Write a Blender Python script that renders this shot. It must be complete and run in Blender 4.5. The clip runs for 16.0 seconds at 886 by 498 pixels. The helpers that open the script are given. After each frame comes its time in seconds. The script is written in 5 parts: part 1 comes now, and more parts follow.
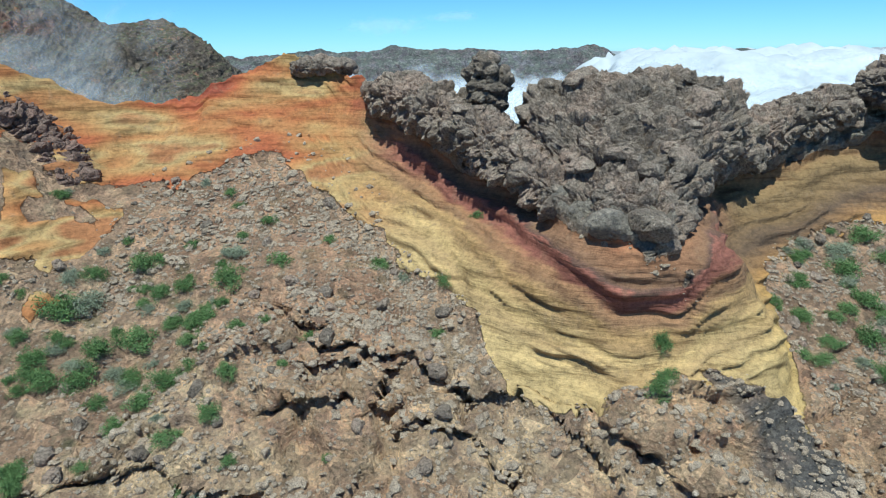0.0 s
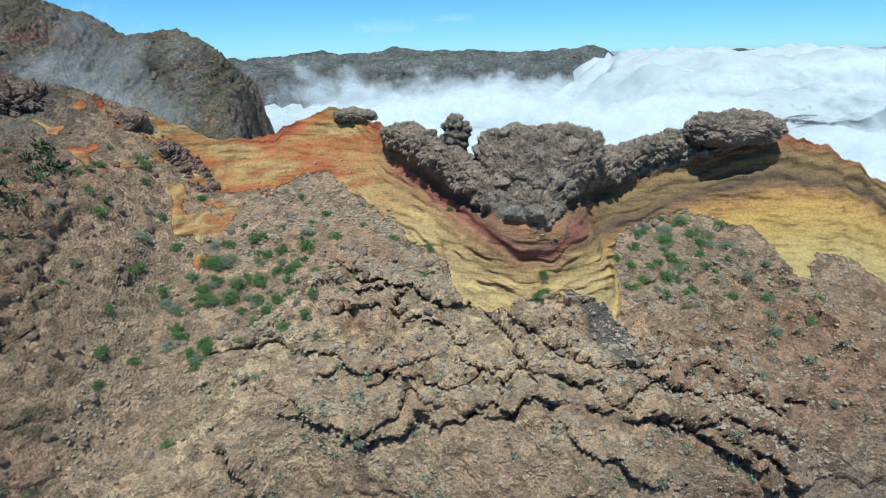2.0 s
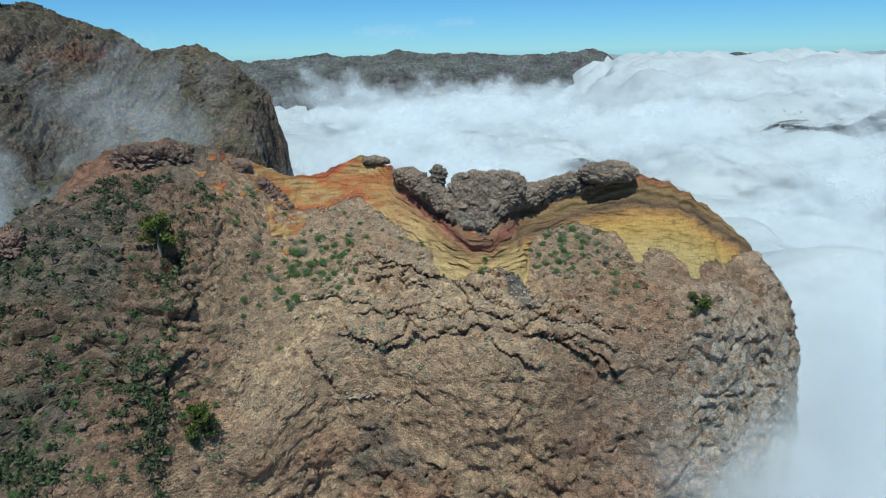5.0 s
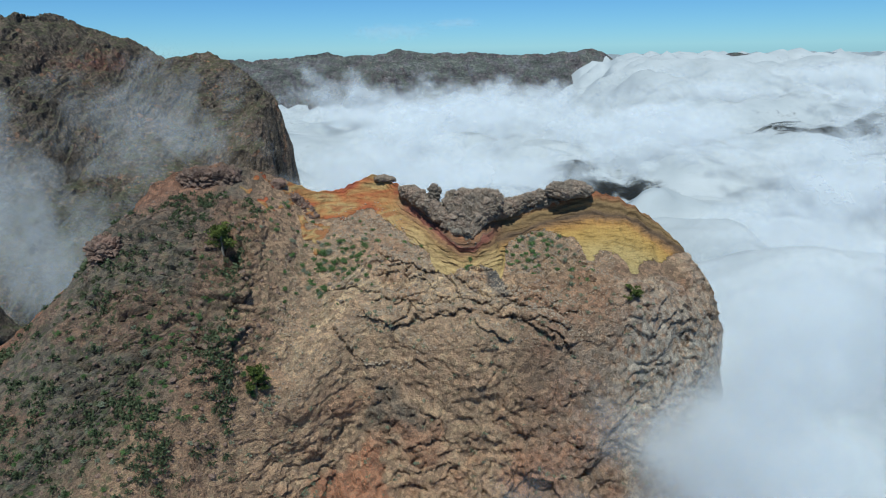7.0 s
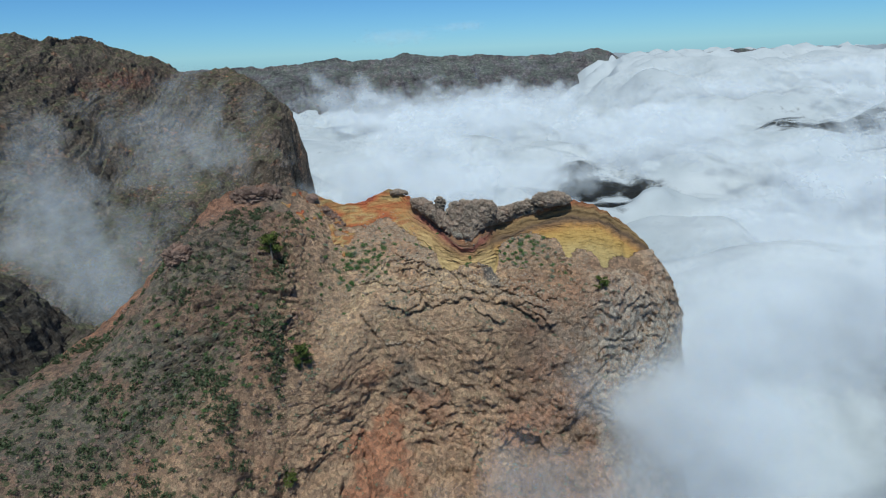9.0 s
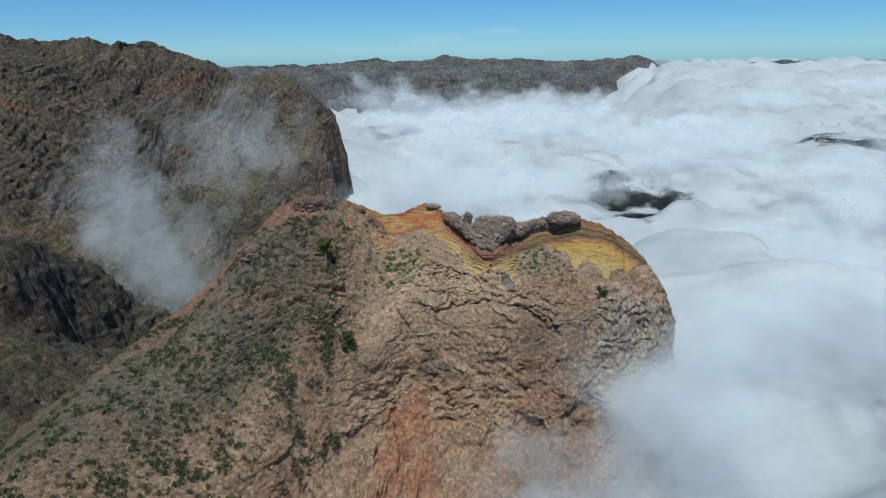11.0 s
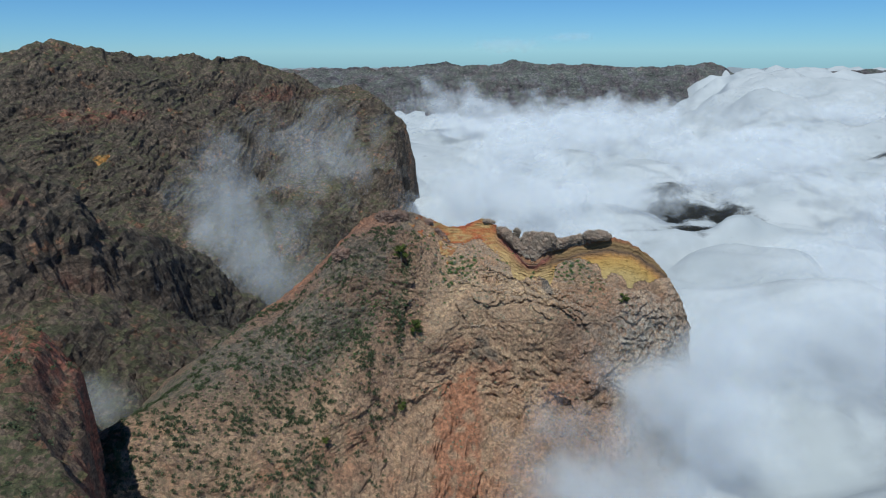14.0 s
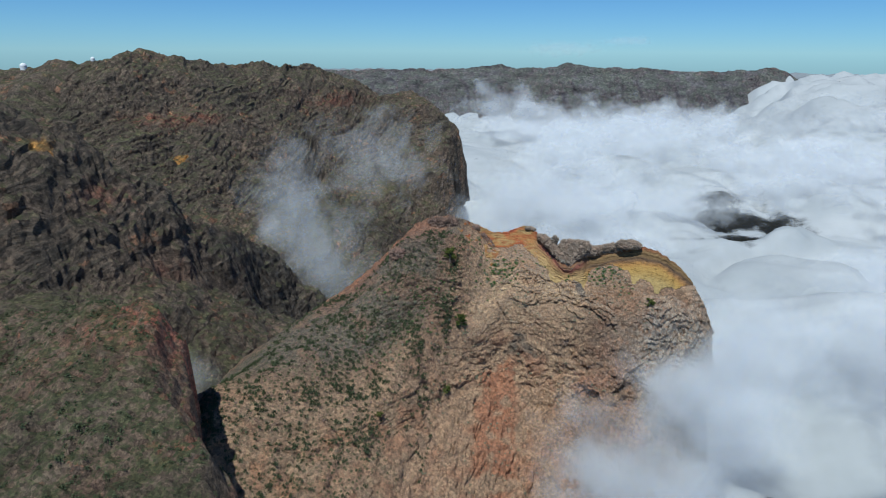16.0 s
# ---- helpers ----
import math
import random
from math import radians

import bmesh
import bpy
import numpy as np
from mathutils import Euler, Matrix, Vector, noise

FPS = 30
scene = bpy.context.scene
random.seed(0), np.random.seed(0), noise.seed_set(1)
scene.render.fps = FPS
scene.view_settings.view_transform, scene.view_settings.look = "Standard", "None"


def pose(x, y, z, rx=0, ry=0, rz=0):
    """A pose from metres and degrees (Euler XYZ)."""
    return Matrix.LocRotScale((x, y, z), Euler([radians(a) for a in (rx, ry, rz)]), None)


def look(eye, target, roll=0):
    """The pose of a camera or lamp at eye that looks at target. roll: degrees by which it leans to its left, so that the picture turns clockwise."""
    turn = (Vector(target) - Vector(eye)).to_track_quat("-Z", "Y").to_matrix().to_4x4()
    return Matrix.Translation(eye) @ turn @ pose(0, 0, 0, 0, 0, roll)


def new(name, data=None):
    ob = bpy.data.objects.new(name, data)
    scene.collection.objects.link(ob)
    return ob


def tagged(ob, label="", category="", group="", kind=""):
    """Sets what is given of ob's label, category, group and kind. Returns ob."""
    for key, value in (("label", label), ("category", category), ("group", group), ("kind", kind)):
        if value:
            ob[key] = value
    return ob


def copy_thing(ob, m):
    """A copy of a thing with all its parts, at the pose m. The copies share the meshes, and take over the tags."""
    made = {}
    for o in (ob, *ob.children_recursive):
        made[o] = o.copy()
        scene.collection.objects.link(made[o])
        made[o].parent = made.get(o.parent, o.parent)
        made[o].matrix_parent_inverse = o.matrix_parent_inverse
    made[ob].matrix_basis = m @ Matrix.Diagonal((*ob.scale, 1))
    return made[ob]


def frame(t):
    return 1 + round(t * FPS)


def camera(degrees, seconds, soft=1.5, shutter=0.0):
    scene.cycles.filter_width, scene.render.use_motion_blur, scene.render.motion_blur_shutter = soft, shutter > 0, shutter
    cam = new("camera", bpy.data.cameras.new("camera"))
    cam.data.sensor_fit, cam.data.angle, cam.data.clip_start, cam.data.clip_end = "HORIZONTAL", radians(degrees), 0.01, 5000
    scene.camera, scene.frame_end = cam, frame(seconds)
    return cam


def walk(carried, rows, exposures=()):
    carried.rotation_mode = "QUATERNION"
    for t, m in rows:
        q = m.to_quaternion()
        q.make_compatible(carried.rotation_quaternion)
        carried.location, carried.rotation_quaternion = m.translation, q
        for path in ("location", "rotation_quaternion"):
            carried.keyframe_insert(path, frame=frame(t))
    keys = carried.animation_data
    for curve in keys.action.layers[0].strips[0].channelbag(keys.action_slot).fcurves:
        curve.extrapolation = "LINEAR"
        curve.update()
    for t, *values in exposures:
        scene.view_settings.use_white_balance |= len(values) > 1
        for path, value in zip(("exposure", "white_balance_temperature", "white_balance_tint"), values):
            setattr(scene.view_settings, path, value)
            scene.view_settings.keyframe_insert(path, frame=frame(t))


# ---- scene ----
PATH = [
    (0, (0.387, -0.958, 0.513), (0.383, 0.949, -0.089), -1.1),
    (0.5, (0.846, -9.324, 2.455), (0.84, -7.417, 1.853), -1.1),
    (1, (1.291, -17.828, 4.254), (1.285, -15.919, 3.655), -1.1),
    (1.5, (1.793, -26.584, 6.232), (1.785, -24.677, 5.63), -1.2),
    (2, (2.357, -35.268, 8.589), (2.348, -33.361, 7.986), -1.3),
    (2.5, (2.852, -44.391, 11.277), (2.842, -42.485, 10.672), -1.3),
    (3, (3.348, -53.428, 14.282), (3.338, -51.523, 13.675), -1.2),
    (3.5, (3.894, -62.373, 17.083), (3.883, -60.467, 16.477), -1.2),
    (4, (4.368, -71.375, 19.45), (4.357, -69.469, 18.844), -1.2),
    (4.2, (4.748, -75.138, 19.954), (4.734, -73.229, 19.357), -1.3),
    (6.3, (7.049, -114.088, 34.176), (7.033, -112.185, 33.561), -0.8),
    (6.5, (7.222, -117.519, 34.662), (7.206, -115.615, 34.05), -1.1),
    (7, (7.683, -126.681, 37.529), (7.668, -124.776, 36.919), -1.0),
    (7.5, (8.135, -135.857, 40.663), (8.119, -133.952, 40.053), -1.0),
    (8, (8.566, -145.281, 43.674), (8.551, -143.376, 43.066), -1.0),
    (8.2, (8.838, -149.182, 44.27), (8.824, -147.275, 43.667), -1.5),
    (10.3, (11.987, -187.399, 60.065), (11.879, -185.5, 59.448), -1.3),
    (10.5, (12.306, -190.956, 60.824), (12.187, -189.053, 60.218), -0.8),
    (11, (13.358, -199.974, 64.177), (13.209, -198.073, 63.572), -0.8),
    (11.5, (14.539, -209.093, 67.719), (14.359, -207.195, 67.113), -0.7),
    (12, (15.592, -218.095, 71.157), (15.384, -216.2, 70.552), -0.6),
    (12.5, (16.914, -227.213, 74.55), (16.675, -225.321, 73.946), -0.5),
    (13, (18.385, -236.221, 78.035), (18.114, -234.333, 77.432), -0.4),
    (13.5, (20.159, -245.095, 81.51), (19.854, -243.213, 80.908), -0.3),
    (14, (22.003, -253.807, 84.839), (21.661, -251.93, 84.238), -0.2),
    (14.5, (24.007, -262.504, 88.143), (23.626, -260.635, 87.541), -0.1),
    (15, (26.138, -271.189, 91.506), (25.719, -269.328, 90.904), -0.0),
    (15.5, (28.252, -279.519, 94.69), (27.794, -277.667, 94.087), 0.1),
    (16, (30.607, -287.956, 97.336), (30.113, -286.113, 96.735), 0.3),
]
cam = camera(70.4, 16.0, soft=1.1)
EXPOSURES = [(0.0, 0.46, 5650, -8), (2.0, 0.32, 5650, -9), (4.0, 0.10, 5720, -10), (7.0, -0.08, 5850, -5), (11.0, -0.16, 5880, -3), (16.0, -0.17, 5900, 0)]
scene.cycles.transparent_max_bounces = 64
walk(cam, [(t, look(eye, target, roll)) for t, eye, target, roll in PATH], EXPOSURES)

# ---------------------------------------------------------------- light
SUN_TO = Vector((-0.06, -0.42, 0.90)).normalized()
world = bpy.data.worlds.new("sky")
world.use_nodes = True
scene.world = world
wn = world.node_tree.nodes
sky = wn.new("ShaderNodeTexSky")
sky.sky_type = "NISHITA"
sky.sun_disc = False
sky.sun_elevation = math.asin(SUN_TO.z)
sky.sun_rotation = math.atan2(SUN_TO.x, SUN_TO.y)
sky.altitude = 2300
sky.air_density = 1.0
sky.dust_density = 0.0
sky.ozone_density = 1.2
wn["Background"].inputs["Strength"].default_value = 0.08
tint = wn.new("ShaderNodeMix")
tint.data_type, tint.blend_type = "RGBA", "MULTIPLY"
tint.inputs[0].default_value = 1.0
tint.inputs[7].default_value = (0.54, 0.86, 1.26, 1)
world.node_tree.links.new(sky.outputs[0], tint.inputs[6])
world.node_tree.links.new(tint.outputs[2], wn["Background"].inputs["Color"])

sun_data = bpy.data.lights.new("sun", "SUN")
sun_data.energy = 4.6
sun_data.angle = radians(0.53)
sun_data.color = (1.0, 0.975, 0.93)
sun = new("sun", sun_data)
sun.matrix_world = look(SUN_TO * 100, (0, 0, 0))


# ---------------------------------------------------------------- noise on arrays
RNG = np.random.RandomState(7)
PERM = RNG.permutation(256)
PERM = np.concatenate([PERM, PERM, PERM])
GRAD = RNG.normal(size=(256, 3))
GRAD /= np.linalg.norm(GRAD, axis=1)[:, None]


def perlin(x, y, z):
    """Gradient noise, about -0.8 to 0.8, on arrays."""
    xi, yi, zi = np.floor(x).astype(int), np.floor(y).astype(int), np.floor(z).astype(int)
    xf, yf, zf = x - xi, y - yi, z - zi
    xi, yi, zi = xi & 255, yi & 255, zi & 255

    def fade(a):
        return a * a * a * (a * (a * 6 - 15) + 10)

    u, v, w = fade(xf), fade(yf), fade(zf)
    total = 0.0
    for dx in (0, 1):
        for dy in (0, 1):
            for dz in (0, 1):
                g = GRAD[PERM[PERM[PERM[xi + dx] + yi + dy] + zi + dz]]
                dot = g[..., 0] * (xf - dx) + g[..., 1] * (yf - dy) + g[..., 2] * (zf - dz)
                total = total + dot * (u if dx else 1 - u) * (v if dy else 1 - v) * (w if dz else 1 - w)
    return total * 1.4


def fbm(x, y, z, octaves=4, gain=0.5):
    total, amp = 0.0, 1.0
    for k in range(octaves):
        total = total + amp * perlin(x * 2 ** k + 17.3 * k, y * 2 ** k + 5.1 * k, z * 2 ** k + 9.7 * k)
        amp *= gain
    return total


def ridged(x, y, z, octaves=4, gain=0.5):
    """Sharp crests: 0 to about 1."""
    total, amp, norm = 0.0, 1.0, 0.0
    for k in range(octaves):
        total = total + amp * (1 - np.abs(perlin(x * 2 ** k + 31.7 * k, y * 2 ** k + 3.3 * k, z * 2 ** k + 7.9 * k)) * 1.6)
        norm += amp
        amp *= gain
    return total / norm


def worley(x, y, z):
    """Cells: the distance to the nearest centre, how far the second is beyond it, and a number of each cell."""
    xi, yi, zi = np.floor(x).astype(int), np.floor(y).astype(int), np.floor(z).astype(int)
    f1, f2, own = np.full(x.shape, 9.0), np.full(x.shape, 9.0), np.zeros(x.shape)
    for dx in (-1, 0, 1):
        for dy in (-1, 0, 1):
            for dz in (-1, 0, 1):
                h = PERM[PERM[PERM[(xi + dx) & 255] + ((yi + dy) & 255)] + ((zi + dz) & 255)]
                d = np.sqrt((xi + dx + 0.5 + 0.45 * GRAD[h, 0] - x) ** 2 + (yi + dy + 0.5 + 0.45 * GRAD[h, 1] - y) ** 2 + (zi + dz + 0.5 + 0.45 * GRAD[h, 2] - z) ** 2)
                nearer = d < f1
                f2 = np.where(nearer, f1, np.minimum(f2, d))
                own = np.where(nearer, h / 255.0, own)
                f1 = np.where(nearer, d, f1)
    return f1, f2 - f1, own


def ramp(a, lo, hi):
    """Smooth 0 to 1 as a goes from lo to hi."""
    q = np.clip((a - lo) / (hi - lo), 0, 1)
    return q * q * (3 - 2 * q)


def curve(x, table):
    """A smooth curve (monotone cubic) through rows of (x, value, value, ...), one array per value."""
    rows = np.array(table, float)
    xs, out = rows[:, 0], []
    for col in range(1, rows.shape[1]):
        ys = rows[:, col]
        h = np.diff(xs)
        d = np.diff(ys) / h
        m = np.concatenate([[d[0]], (d[1:] + d[:-1]) / 2, [d[-1]]])
        m[1:-1][d[1:] * d[:-1] <= 0] = 0
        i = np.clip(np.searchsorted(xs, x) - 1, 0, len(h) - 1)
        q = np.clip((x - xs[i]) / h[i], 0, 1)
        out.append((1 + 2 * q) * (1 - q) ** 2 * ys[i] + q * (1 - q) ** 2 * h[i] * m[i]
                   + q * q * (3 - 2 * q) * ys[i + 1] + q * q * (q - 1) * h[i] * m[i + 1])
    return out


def normals_of(P):
    du, dv = np.gradient(P, axis=0), np.gradient(P, axis=1)
    n = np.cross(du, dv)
    return n / np.maximum(np.linalg.norm(n, axis=2), 1e-9)[:, :, None]


def sheet(name, P, material, attributes=None, smooth=True, flip=False):
    """A mesh object from a grid of places, with named values on its points."""
    nu, nv = P.shape[:2]
    idx = np.arange(nu * nv).reshape(nu, nv)
    quads = np.stack([idx[:-1, :-1], idx[1:, :-1], idx[1:, 1:], idx[:-1, 1:]], -1).reshape(-1, 4)
    if flip:
        quads = quads[:, ::-1]
    me = bpy.data.meshes.new(name)
    me.vertices.add(nu * nv)
    me.vertices.foreach_set("co", P.astype(np.float32).ravel())
    me.loops.add(quads.size)
    me.loops.foreach_set("vertex_index", quads.astype(np.int32).ravel())
    me.polygons.add(len(quads))
    me.polygons.foreach_set("loop_start", np.arange(0, quads.size, 4, dtype=np.int32))
    me.polygons.foreach_set("use_smooth", np.full(len(quads), smooth))
    for key, values in (attributes or {}).items():
        att = me.attributes.new(key, "FLOAT", "POINT")
        att.data.foreach_set("value", np.ascontiguousarray(values, dtype=np.float32).ravel())
    me.update(calc_edges=True)
    me.validate()
    me.materials.append(material)
    return new(name, me)


# ---------------------------------------------------------------- materials
class Nodes:
    """Short hand for a node material."""

    def __init__(self, name):
        self.mat = bpy.data.materials.new(name)
        self.mat.use_nodes = True
        self.tree = self.mat.node_tree
        self.bsdf = self.tree.nodes["Principled BSDF"]
        self.out = self.tree.nodes["Material Output"]
        self.bsdf.inputs["Roughness"].default_value = 0.9
        self.bsdf.inputs["Specular IOR Level"].default_value = 0.2

    def add(self, kind, **settings):
        n = self.tree.nodes.new(kind)
        for key, value in settings.items():
            n.inputs[key].default_value = value
        return n

    def link(self, a, b):
        self.tree.links.new(a, b)

    def place(self, scale=(1, 1, 1)):
        geo = self.add("ShaderNodeNewGeometry")
        m = self.add("ShaderNodeMapping")
        m.inputs["Scale"].default_value = scale
        self.link(geo.outputs["Position"], m.inputs["Vector"])
        return m.outputs[0]

    def noise(self, vector, scale, detail=6.0, rough=0.6):
        n = self.add("ShaderNodeTexNoise", Scale=scale, Detail=detail, Roughness=rough)
        self.link(vector, n.inputs["Vector"])
        return n.outputs["Fac"]

    def voronoi(self, vector, scale, feature="F1", out="Distance"):
        n = self.add("ShaderNodeTexVoronoi", Scale=scale)
        n.feature = feature
        self.link(vector, n.inputs["Vector"])
        return n.outputs[out]

    def att(self, key):
        n = self.add("ShaderNodeAttribute")
        n.attribute_name = key
        return n.outputs["Fac"]

    def math(self, op, a, b=0.0, c=0.0):
        n = self.add("ShaderNodeMath")
        n.operation = op
        for socket, value in zip(n.inputs, (a, b, c)):
            if isinstance(value, (int, float)):
                socket.default_value = value
            else:
                self.link(value, socket)
        return n.outputs[0]

    def fit(self, value, lo, hi, to_lo=0.0, to_hi=1.0):
        n = self.add("ShaderNodeMapRange")
        n.interpolation_type = "SMOOTHSTEP"
        for key, v in (("From Min", lo), ("From Max", hi), ("To Min", to_lo), ("To Max", to_hi)):
            n.inputs[key].default_value = v
        self.link(value, n.inputs["Value"])
        return n.outputs[0]

    def ramp(self, value, stops):
        n = self.add("ShaderNodeValToRGB")
        e = n.color_ramp.elements
        while len(e) < len(stops):
            e.new(0.5)
        for el, (at, col) in zip(e, stops):
            el.position, el.color = at, (*col, 1)
        self.link(value, n.inputs[0])
        return n.outputs[0]

    def mix(self, fac, a, b, kind="MIX"):
        n = self.add("ShaderNodeMix")
        n.data_type, n.blend_type = "RGBA", kind
        for socket, value in ((n.inputs[0], fac), (n.inputs[6], a), (n.inputs[7], b)):
            if isinstance(value, (int, float)):
                socket.default_value = value
            elif isinstance(value, tuple):
                socket.default_value = (*value, 1)
            else:
                self.link(value, socket)
        return n.outputs[2]

    def bump(self, height, distance, strength=1.0, normal=None):
        n = self.add("ShaderNodeBump", Distance=distance, Strength=strength)
        self.link(height, n.inputs["Height"])
        if normal is not None:
            self.link(normal, n.inputs["Normal"])
        return n.outputs[0]

    def done(self, color, normal=None):
        if isinstance(color, tuple):
            self.bsdf.inputs["Base Color"].default_value = (*color, 1)
        else:
            self.link(color, self.bsdf.inputs["Base Color"])
        if normal is not None:
            self.link(normal, self.bsdf.inputs["Normal"])
        return self.mat


# ---------------------------------------------------------------- the crag
# Guiding curves of the near face, across x: (x, y, z).
CREST = [(-205, 0, -104), (-160, 20, -72), (-125, 36, -45), (-108, 43, -31), (-90, 47, -13), (-75, 48, 2), (-58, 52, 7), (-44, 56, 3),
         (-30, 63, -3.8), (-13, 66, 0.5), (-7, 62, -2), (0, 54, -4), (8, 51, -6), (15, 51, -6.5), (24, 54, -6.5), (36, 57, -4.5), (48, 57, -3.5),
         (58, 58, -5.6), (70, 58, -13), (78, 54, -20), (84, 47, -29), (89, 49, -42), (96, 62, -70)]
BENCH = [(-205, -20, -110), (-125, 2, -44), (-108, 8, -40), (-78, 24, -10), (-58, 29, -7), (-45, 28, -9), (-30, 42, -16), (-13, 52, -12.5), (0, 43.5, -16),
         (12, 37, -11), (17, 37, -12), (25, 45, -15), (40, 51, -13.5), (55, 45, -17), (70, 50, -20), (80, 45, -28), (89, 47, -50), (96, 60, -80)]
TALUS = [(-205, -45, -122), (-125, -43, -47), (-75, -10, -41), (-58, 6, -29), (-45, 8, -28), (-30, 25, -27), (-13, 38, -19.5), (0, 37, -20),
         (13, 34, -20), (25, 35, -21.5), (40, 41, -20), (55, 34, -23), (70, 42, -26), (80, 40, -35), (89, 45, -58), (96, 58, -90)]
BRINK = [(-205, -62, -128), (-125, -78, -46), (-75, -34, -58), (-58, -12, -46), (-45, 0, -47), (-30, 8, -43), (-13, 23, -31.5), (0, 20, -33.5),
         (15, 17, -33), (40, 22, -33), (55, 24, -30), (70, 33, -34), (80, 36, -44), (89, 43, -66), (96, 56, -98)]
FOOT = [(-205, -82, -138), (-125, -102, -54), (-75, -64, -71), (-45, -14, -77), (-30, 3, -72), (-13, 11, -72), (15, 11, -74),
        (40, 11, -76), (70, 22, -70), (89, 40, -90), (96, 54, -112)]
APRON = [(-205, -105, -165), (-125, -130, -88), (-75, -112, -90), (-30, -70, -116), (0, -40, -118), (40, -35, -120), (89, 20, -124), (96, 40, -126)]
BEHIND = [(-205, 40, -150), (-108, 90, -90), (-58, 95, -50), (-13, 105, -55), (24, 95, -60), (58, 95, -60), (84, 85, -80), (96, 80, -110)]


def spaced(a, b, dense_a, dense_b, fine, coarse):
    """Places from a to b, closer together between dense_a and dense_b."""
    return np.concatenate([np.arange(a, dense_a, coarse), np.arange(dense_a, dense_b, fine), np.arange(dense_b, b, coarse)])


def crag_base(x, s):
    """Place on the smooth face: s from -1 (behind the crest) over 0 (crest), 1 bench, 2 talus, 3 brink, 4 foot to 5 apron."""
    rows = [curve(x, c) for c in (BEHIND, CREST, BENCH, TALUS, BRINK, FOOT, APRON)]
    Y, Z = np.array([r[0] for r in rows]), np.array([r[1] for r in rows])
    i = np.clip(np.floor(s + 1).astype(int), 0, 5)
    q = s + 1 - i
    Ym, Zm = np.gradient(Y, axis=0), np.gradient(Z, axis=0)
    Ym[1], Zm[1] = (Y[2] - Y[1]) * 0.25, (Z[2] - Z[1]) * 1.7
    k = np.arange(x.size)
    h = [(1 + 2 * q) * (1 - q) ** 2, q * (1 - q) ** 2, q * q * (3 - 2 * q), q * q * (q - 1)]
    back = i == 0
    ma, mb = Ym[i, k] * 0.7, Ym[i + 1, k] * 0.7
    za, zb = Zm[i, k] * 0.7, Zm[i + 1, k] * 0.7
    ma, za, mb, zb = [np.where(back, d, m) for m, d in ((ma, Y[1] - Y[0]), (za, Z[1] - Z[0]), (mb, Y[1] - Y[0]), (zb, Z[1] - Z[0]))]
    y = h[0] * Y[i, k] + h[1] * ma + h[2] * Y[i + 1, k] + h[3] * mb
    z = h[0] * Z[i, k] + h[1] * za + h[2] * Z[i + 1, k] + h[3] * zb
    return y, z



# Lower edge of the bare tuff, edge of the lava cap and base height of the lava cap, across x.
BARE = [(-57, 58), (-50, 44), (-42, 42), (-37, 52), (-32, 42), (-30, 39), (-27, 46), (-24, 52.5), (-17, 57), (-13, 56.3), (-10, 53.5), (-7.5, 50), (-5, 48), (-2, 45), (2, 41),
        (4.6, 35.4), (8.4, 33.8), (12.3, 33.6), (15, 34.2), (19, 33.6), (21.2, 31.5), (23, 36), (24.2, 42), (30, 47.5), (36, 50), (40, 49), (45, 46.5),
        (47.3, 38.5), (51, 42.5), (56, 42), (58.5, 36.5), (63, 42), (70, 47), (78, 52.5), (86, 60)]
CAP_Y = [(-7, 61), (-1.2, 53.6), (2.4, 48), (6.9, 42), (9.2, 37.8), (11.5, 36.5), (14.4, 36.8), (17.3, 41.4), (20, 45.4), (30.7, 53.2), (35, 54.6), (40, 55.6), (50, 57)]
CAP_Z = [(-60, 10), (-44, 4), (-25, 0), (-13, 1), (-6.4, -4), (-1.2, -5.9), (2.4, -8), (6.9, -9.3), (9.2, -10.3), (11.5, -11.5), (14.4, -11.5), (17.3, -9.4), (20, -8.9),
         (30.7, -8.8), (35, -7.7), (40, -6.9), (50, -4.9), (60, -6.5), (75, -15), (90, -25)]


def saw(q, drop=0.12):
    """Rises slowly from 0 to 1 and falls back fast."""
    f = q - np.floor(q)
    return np.where(f < 1 - drop, f / (1 - drop), (1 - f) / drop)


